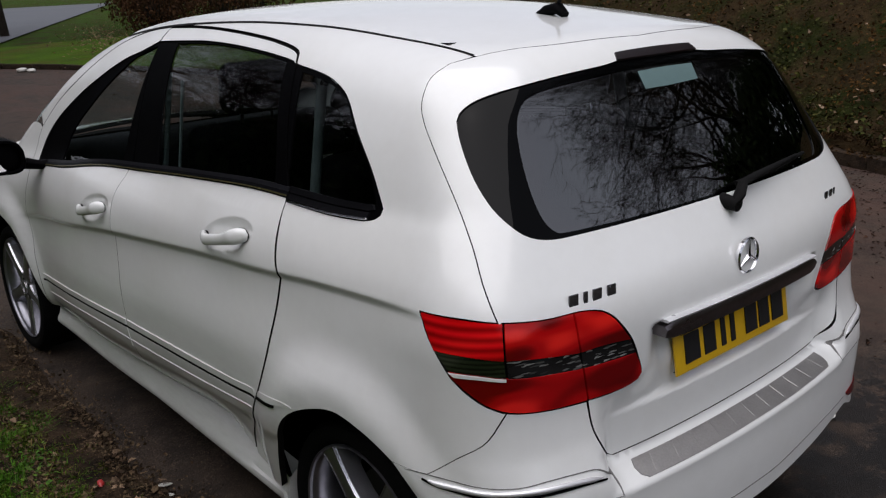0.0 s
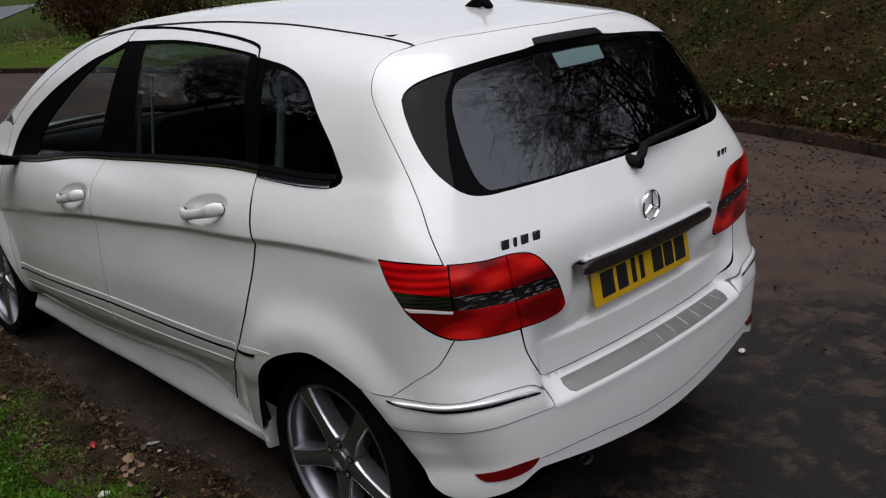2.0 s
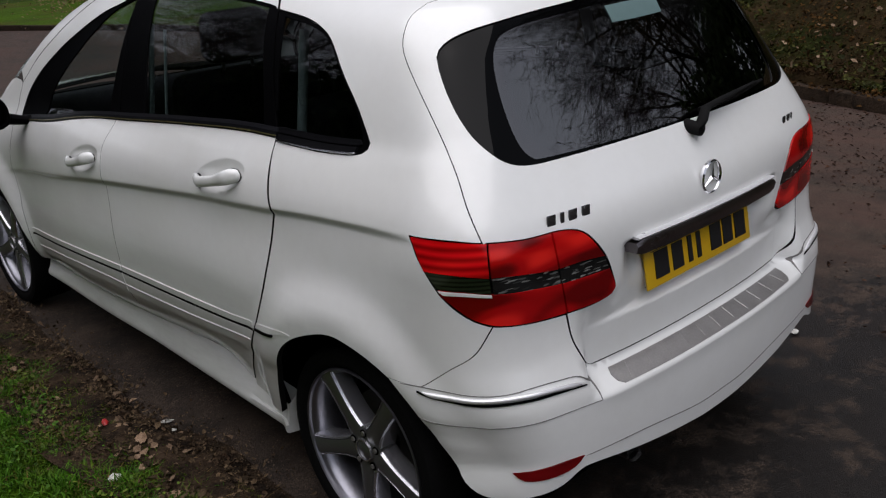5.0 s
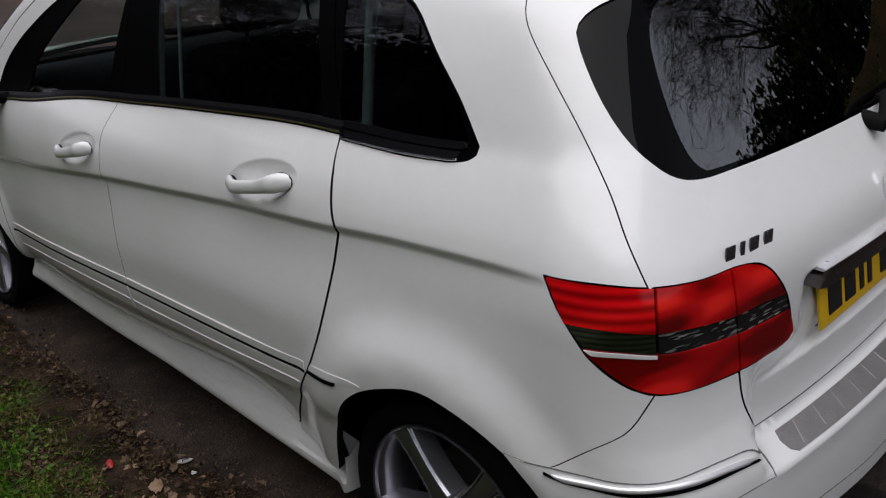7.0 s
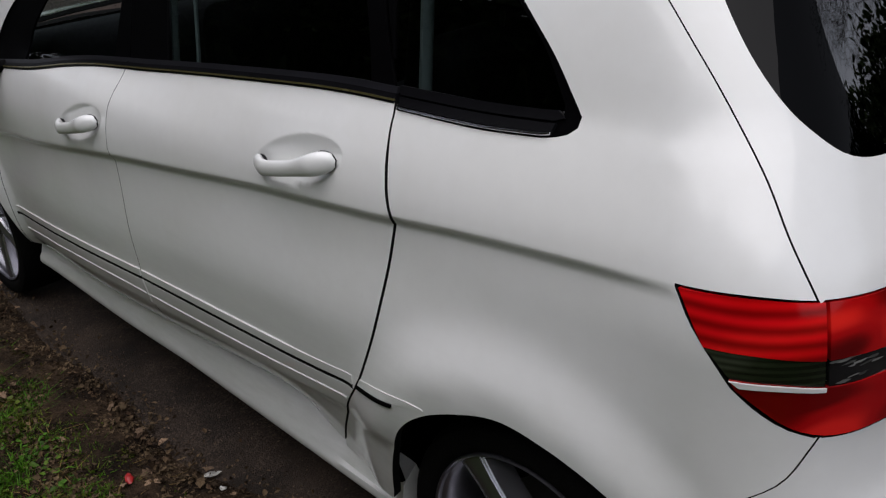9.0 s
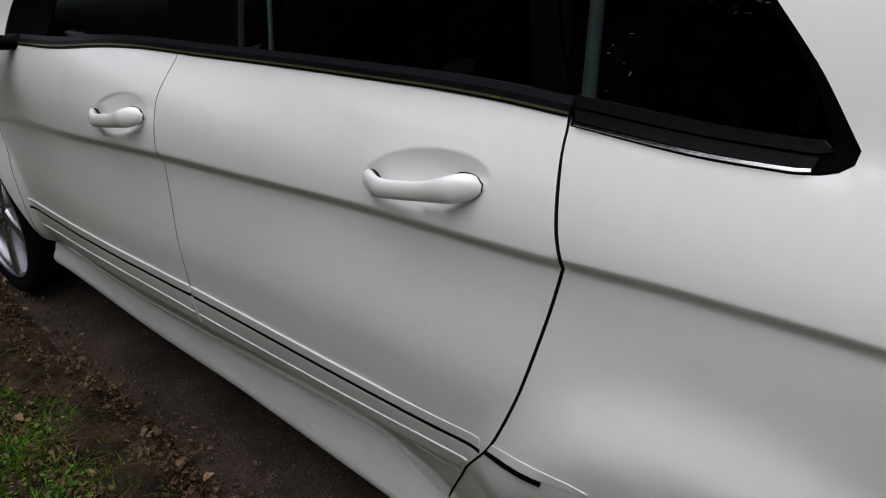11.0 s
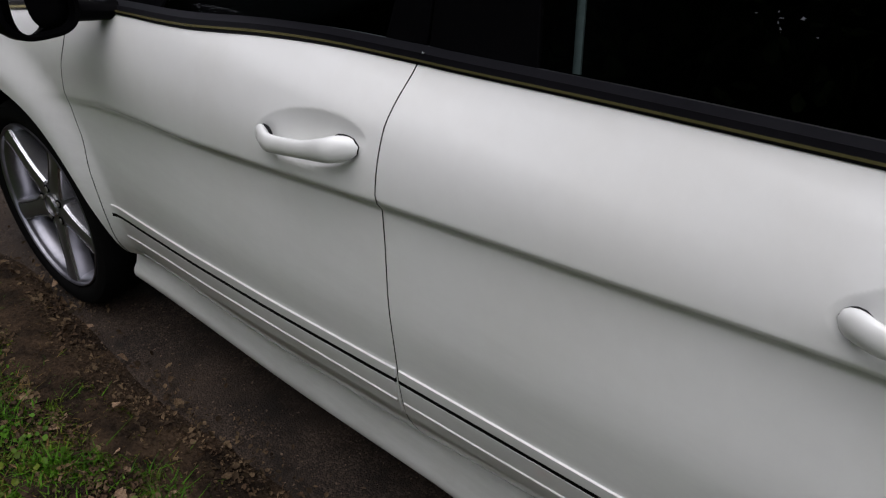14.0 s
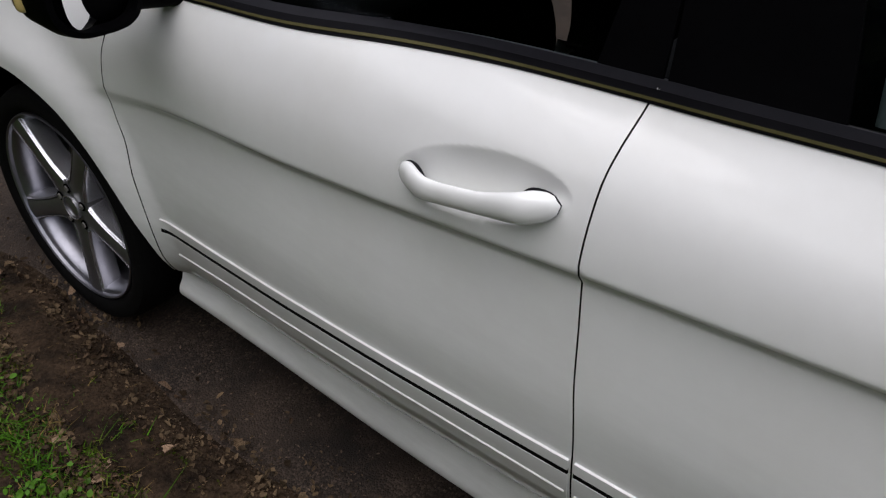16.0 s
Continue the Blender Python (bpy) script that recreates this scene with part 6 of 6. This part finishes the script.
# a drift of larger leaves and single pale ones
drift_spots = [(random.gauss(-1.10, 0.05), random.gauss(1.58, 0.16), random.choice((0, 1, 2, 3))) for _ in range(46)] + [(-1.14, 3.12, 3), (-1.00, 2.90, 2), (-0.91, 1.80, 3), (-1.16, 2.62, 2)]
for lx, ly, kind_ in drift_spots:
    size = random.uniform(0.022, 0.046)
    ob = put("fallen_leaf", leaf_mesh[kind_], None, "curled brown fallen leaf in a drift by the road", "leaf", "fallen leaves")
    ob.matrix_basis = pose(lx, ly, max(float(ground_z(lx, ly)), 0) + random.uniform(0.016, 0.034), random.gauss(0, 26), random.gauss(0, 26), random.uniform(0, 360)) @ Matrix.Diagonal((size, size, size, 1))

# scraps on the road
def scrap(name, at, size, material, label, category):
    bm = bmesh.new()
    bmesh.ops.create_icosphere(bm, subdivisions=2, radius=1)
    for v in bm.verts:
        v.co *= 1 + 0.35 * noise.noise(v.co * 1.7 + Vector(at) * 9)
        v.co = Vector((v.co.x * size[0], v.co.y * size[1], v.co.z * size[2]))
    ob = part(name, bm, material, None, label)
    ob.matrix_basis = pose(*at, 0, 0, random.uniform(0, 180))
    tagged(ob, label, category)


PAPER = surface("dirty_white_paper", (0.55, 0.54, 0.50), 0.8, 0, 0.15)
scrap("paper_scrap", (1.16, 0.42, 0.012), (0.022, 0.014, 0.008), PAPER, "crumpled white paper scrap on the asphalt", "litter")
scrap("paper_scrap", (-1.22, 1.54, 0.035), (0.026, 0.022, 0.018), PAPER, "crumpled white wrapper among the leaves", "litter")
scrap("paper_scrap", (-0.905, 1.80, 0.006), (0.024, 0.010, 0.005), PAPER, "small torn white scrap on the road", "litter")
scrap("paper_scrap", (-0.915, 1.725, 0.006), (0.012, 0.010, 0.005), PAPER, "small torn white scrap on the road", "litter")
scrap("litter", (4.15, 19.6, 0.05), (0.13, 0.07, 0.05), PAPER, "white rubbish lying against the kerb", "litter")
scrap("litter", (4.25, 19.3, 0.05), (0.10, 0.06, 0.045), PAPER, "white rubbish lying against the kerb", "litter")
scrap("red_wrapper", (-1.08, 1.93, 0.03), (0.022, 0.012, 0.010), surface("red_plastic", (0.35, 0.02, 0.02), 0.4), "small red wrapper among dead leaves", "litter")

# bank
BANK_LEAF = surface("damp_dead_leaf", (0.060, 0.030, 0.009), 0.8, 0, 0.3, 30, 200, second=(0.022, 0.012, 0.005), mix_scale=1.5, per_piece=0.6, spec=0.05)
n = 70000
by = rs.uniform(-4.5, 14, n)
bx = np.array([kerb_x(v) for v in by]) + 0.10 + np.abs(rs.normal(0, 1.9, n)) * np.where(rs.random(n) < 0.25, 0.15, 1.0)
patch = np.array([noise.noise((a * 0.9, b * 0.9, 4)) for a, b in zip(bx, by)])
green = patch + 0.12 * (bx - np.array([kerb_x(v) for v in by])) > 0.22 + rs.normal(0, 0.18, n)
where = np.stack([bx, by, [float(ground_z(a, b)) + 0.05 + 0.10 * noise.noise((a * 1.7, b * 1.7, 7)) for a, b in zip(bx, by)]], 1)
where[:, 2] += rs.uniform(0, 0.05, n)
leaf_cloud("bank_leaf_litter", where[~green], (0.012 + 0.045 * rs.random(n) ** 2)[~green], BANK_LEAF, "brown dead leaves covering the bank", "leaf litter", 21, 0.6)
leaf_cloud("bank_ivy", where[green] + (0, 0, 0.03), (0.015 + 0.045 * rs.random(n) ** 2)[green], IVY, "dark green ivy trailing over the bank", "ivy", 22, 0.6, 0.42)
n = 800
py = rs.uniform(-4.0, 15, n)
px_ = np.array([kerb_x(v) for v in py]) + 0.1 + np.abs(rs.normal(0, 1.3, n))
leaf_cloud("pale_leaves", on_ground(px_, py, 0.14), rs.uniform(0.025, 0.07, n), PALE_LEAF, "scattered bleached leaves on the bank", "leaf litter", 23, 0.6)
# leaf debris on the road towards the kerb, in clumped drifts
n = 42000
ry = rs.uniform(-4.0, 11, n)
rx = np.array([kerb_x(v) for v in ry]) - np.abs(rs.normal(0, 1.9, n))
drift = np.array([noise.noise((a * 0.9, b * 0.45, 12)) + 0.6 * noise.noise((a * 3.5, b * 2.2, 2)) + 0.3 * noise.noise((a * 11, b * 9, 4)) for a, b in zip(rx, ry)])
ok = (drift > rs.uniform(-0.05, 0.45, n)) & (rx > 1.3)
leaf_cloud("road_debris", on_ground(rx, ry, 0.012)[ok], (0.006 + 0.030 * rs.random(n) ** 3)[ok], surface("trodden_leaf", (0.042, 0.022, 0.014), 0.85, 0, 0.35, 30, 100, second=(0.016, 0.010, 0.007), mix_scale=3, per_piece=0.7, spec=0.06), "trodden brown leaf debris drifted along the kerb", "leaf litter", 31, 0.25)
# crumbs on the kerb stones
n = 5000
ky = rs.uniform(-4.0, 14, n)
kx = np.array([kerb_x(v) for v in ky]) + rs.uniform(-0.03, 0.16, n)
leaf_cloud("kerb_litter", np.stack([kx, ky, np.where(rs.random(n) < 0.75, 0.118, 0.03) + rs.uniform(0, 0.012, n)], 1), 0.012 + 0.040 * rs.random(n) ** 2, BANK_LEAF, "dead leaves lying on the kerb", "leaf litter", 32, 0.4)


def limb_mesh(name, branches, material):
    """Tapered tubes for a list of (points, radii, sides) in one mesh."""
    verts, faces = [], []
    for pts, radii, sides in branches:
        base = len(verts)
        for i, p in enumerate(pts):
            d = (pts[min(i + 1, len(pts) - 1)] - pts[max(i - 1, 0)]).normalized()
            a = d.cross(Vector((0.31, 0.17, 0.93))).normalized()
            b = a.cross(d)
            for k in range(sides):
                verts.append(p + radii[i] * (math.cos(2 * math.pi * k / sides) * a + math.sin(2 * math.pi * k / sides) * b))
        for i in range(len(pts) - 1):
            for k in range(sides):
                faces.append((base + i * sides + k, base + i * sides + (k + 1) % sides, base + (i + 1) * sides + (k + 1) % sides, base + (i + 1) * sides + k))
    return mesh_of(name, verts, faces, material)


def bare_tree(seed, height):
    """A leafless tree: trunk and boughs, and a crown of fine twigs."""
    rng = random.Random(seed)
    limbs, twigs = [], []

    def grow(at, way, length, radius, depth):
        n = 6 if depth < 2 else 4
        pts, radii, d = [at], [radius], way.normalized()
        for i in range(n):
            bend = 0.10 + 0.07 * depth
            d = (d + Vector((rng.gauss(0, bend), rng.gauss(0, bend), rng.gauss(0.01, bend * (0.6 if depth == 0 else 0.35))))).normalized()
            pts.append(pts[-1] + d * length / n)
            radii.append(radius * (1 - 0.72 * (i + 1) / n))
        (limbs if depth < 3 else twigs).append((pts, radii, (9, 7, 5, 4, 3, 3, 3)[depth]))
        if depth >= 5:
            return
        kids = (11, 8, 6, 5, 3)[depth]
        for k in range(kids):
            t = 0.30 + 0.70 * (k + rng.random()) / kids if depth else 0.20 + 0.78 * (k + rng.random()) / kids
            i = min(int(t * n), n - 1)
            p = pts[i].lerp(pts[i + 1], t * n - i)
            side = d.cross(Vector((rng.gauss(0, 1), rng.gauss(0, 1), rng.gauss(0, 1)))).normalized()
            angle = rng.uniform(1.15, 1.50) if depth == 0 else rng.uniform(0.40, 0.95)
            out = (d * math.cos(angle) + side * math.sin(angle) + Vector((0, 0, 0.08))).normalized()
            if depth:
                out = Vector((out.x, out.y, out.z * 0.62)).normalized()
            r = max(radius * (1 - 0.72 * t) * rng.uniform(0.52, 0.72), 0.008)
            grow(p, out, length * (rng.uniform(0.50, 0.75) * (1.05 - 0.45 * t) if depth == 0 else rng.uniform(0.42, 0.66)), r, depth + 1)

    grow(Vector((0, 0, -0.3)), Vector((rng.gauss(0, 0.05), rng.gauss(0, 0.05), 1)), height, height * 0.014, 0)
    tree = tagged(new("bare_tree"), "tall leafless winter tree with fine branching twigs", "tree", "bare trees beside the road")
    put("trunk", limb_mesh("trunk", limbs, BARK), tree)
    put("crown", limb_mesh("crown", twigs, BARK), tree)
    return tree


models = [bare_tree(5, 12.0), bare_tree(17, 14.0), bare_tree(29, 11.0)]
spots = [(18.0, -4.8), (22.0, -7.6), (19.0, -4.0), (15.0, -2.6), (25.0, -12.0), (20.0, 2.5), (24.0, 0.5), (26.0, -8.0),
         (-8.5, 13.0), (-11.0, 19.0), (-7.0, 21.0), (-14.0, 12.0), (-10.0, 26.0), (-3.0, 27.0), (7.6, 32.3)]
for i, (x, y) in enumerate(spots):
    m = pose(x, y, float(ground_z(x, y)), 0, 0, 67 * i)
    if i < 3:
        models[i].matrix_basis = m
    else:
        copy_thing(models[i % 3], m)


def shrub(at, size, leaves, material, label, seed, leaf_size=0.13):
    """A bush of many stems and small leaves, uneven in outline."""
    rng = np.random.default_rng(seed)
    root = tagged(new("shrub"), label, "shrub")
    root.matrix_basis = pose(*at)
    stems = []
    for k in range(26):
        a, out = rng.uniform(0, 2 * np.pi), rng.uniform(0.1, 0.5)
        tip = Vector((math.cos(a) * out * size[0], math.sin(a) * out * size[1], size[2] * rng.uniform(0.6, 1.0)))
        stems.append(([Vector((0.1 * tip.x, 0.1 * tip.y, -0.1)), tip * 0.5 + Vector((0, 0, 0.1 * size[2])), tip], [0.02, 0.012, 0.004], 4))
    put("stem", limb_mesh("stem", stems, BARK), root)
    n = leaves
    d = rng.normal(0, 1, (n, 3))
    d /= np.linalg.norm(d, axis=1)[:, None]
    r = rng.uniform(0.30, 1.0, n) ** 0.7 * (1 + 0.35 * np.array([noise.noise(Vector(v) * 2.2 + Vector((seed, 0, 0))) for v in d]))
    p = d * r[:, None] * np.array(size) * (0.5, 0.5, 0.5) + (0, 0, size[2] * 0.5)
    crown = leaf_cloud("foliage", p, rng.uniform(0.5, 1.0, n) * leaf_size, material, "", "", seed, 1.2, kind="")
    crown.parent = root
    return root


BRACKEN = surface("rusty_bracken", (0.055, 0.026, 0.012), 0.8, 0, 0.35, 6, 60, second=(0.025, 0.014, 0.008), mix_scale=3, per_piece=0.5, spec=0.05)
EVERGREEN = surface("dark_evergreen_leaf", (0.012, 0.019, 0.006), 0.8, 0, 0.3, 6, 60, per_piece=0.5, spec=0.03)
for k, (x, y, s) in enumerate(((9.6, 24.6, 1.9), (11.4, 28.4, 2.3), (12.8, 31.5, 2.6), (15.0, 36.5, 3.0), (12.0, 25.4, 2.6), (15.2, 31.0, 3.2), (17.0, 42.0, 3.4), (18.5, 35.5, 3.6), (14.0, 26.5, 3.2))):
    shrub((x, y, float(ground_z(x, y))), (s * 1.5, s * 1.3, s), 2600, BRACKEN, "rust-brown dead bracken and brambles at the wood's edge", 40 + k)
for k, y in enumerate(np.arange(-9.0, 34.0, 2.7)):
    y = float(y)
    x = -6.8 - 0.4 * math.sin(y)
    shrub((x, y, float(ground_z(x, y))), (3.6, 5.4, 5.6 + 0.5 * math.sin(3 * y)), 6500, EVERGREEN, "dense dark evergreen bush across the verge", 60 + k, 0.34)
for k, (x, y) in enumerate(((-4.5, 31.0), (-1.0, 34.0), (-8.0, 36.0))):
    shrub((x, y, float(ground_z(x, y))), (4.4, 4.2, 6.5), 3000, EVERGREEN, "dense dark evergreen bush at the road's end", 90 + k, 0.32)
for k, y in enumerate(np.arange(-13.0, 6.0, 2.6)):
    y = float(y)
    x = 12.5 + 0.5 * math.sin(2 * y) + 0.05 * (y + 3)
    shrub((x, y, float(ground_z(x, y))), (3.4, 4.6, 3.6 + 0.5 * math.sin(5 * y)), 3000, EVERGREEN, "dark holly bush at the top of the bank", 110 + k, 0.28)
n = 1000
wide = rs.normal(0, 1.0, n)
sx, sy = 8.6 + 1.5 * wide + 0.4 * rs.normal(0, 1, n), 26.0 + 4.2 * wide + 1.2 * rs.normal(0, 1, n)
leaf_cloud("grass_litter", on_ground(sx, sy, 0.06), rs.uniform(0.03, 0.08, n), PALE_LEAF, "bleached leaves and twigs strewn over the grass", "leaf litter", 33, 0.5)
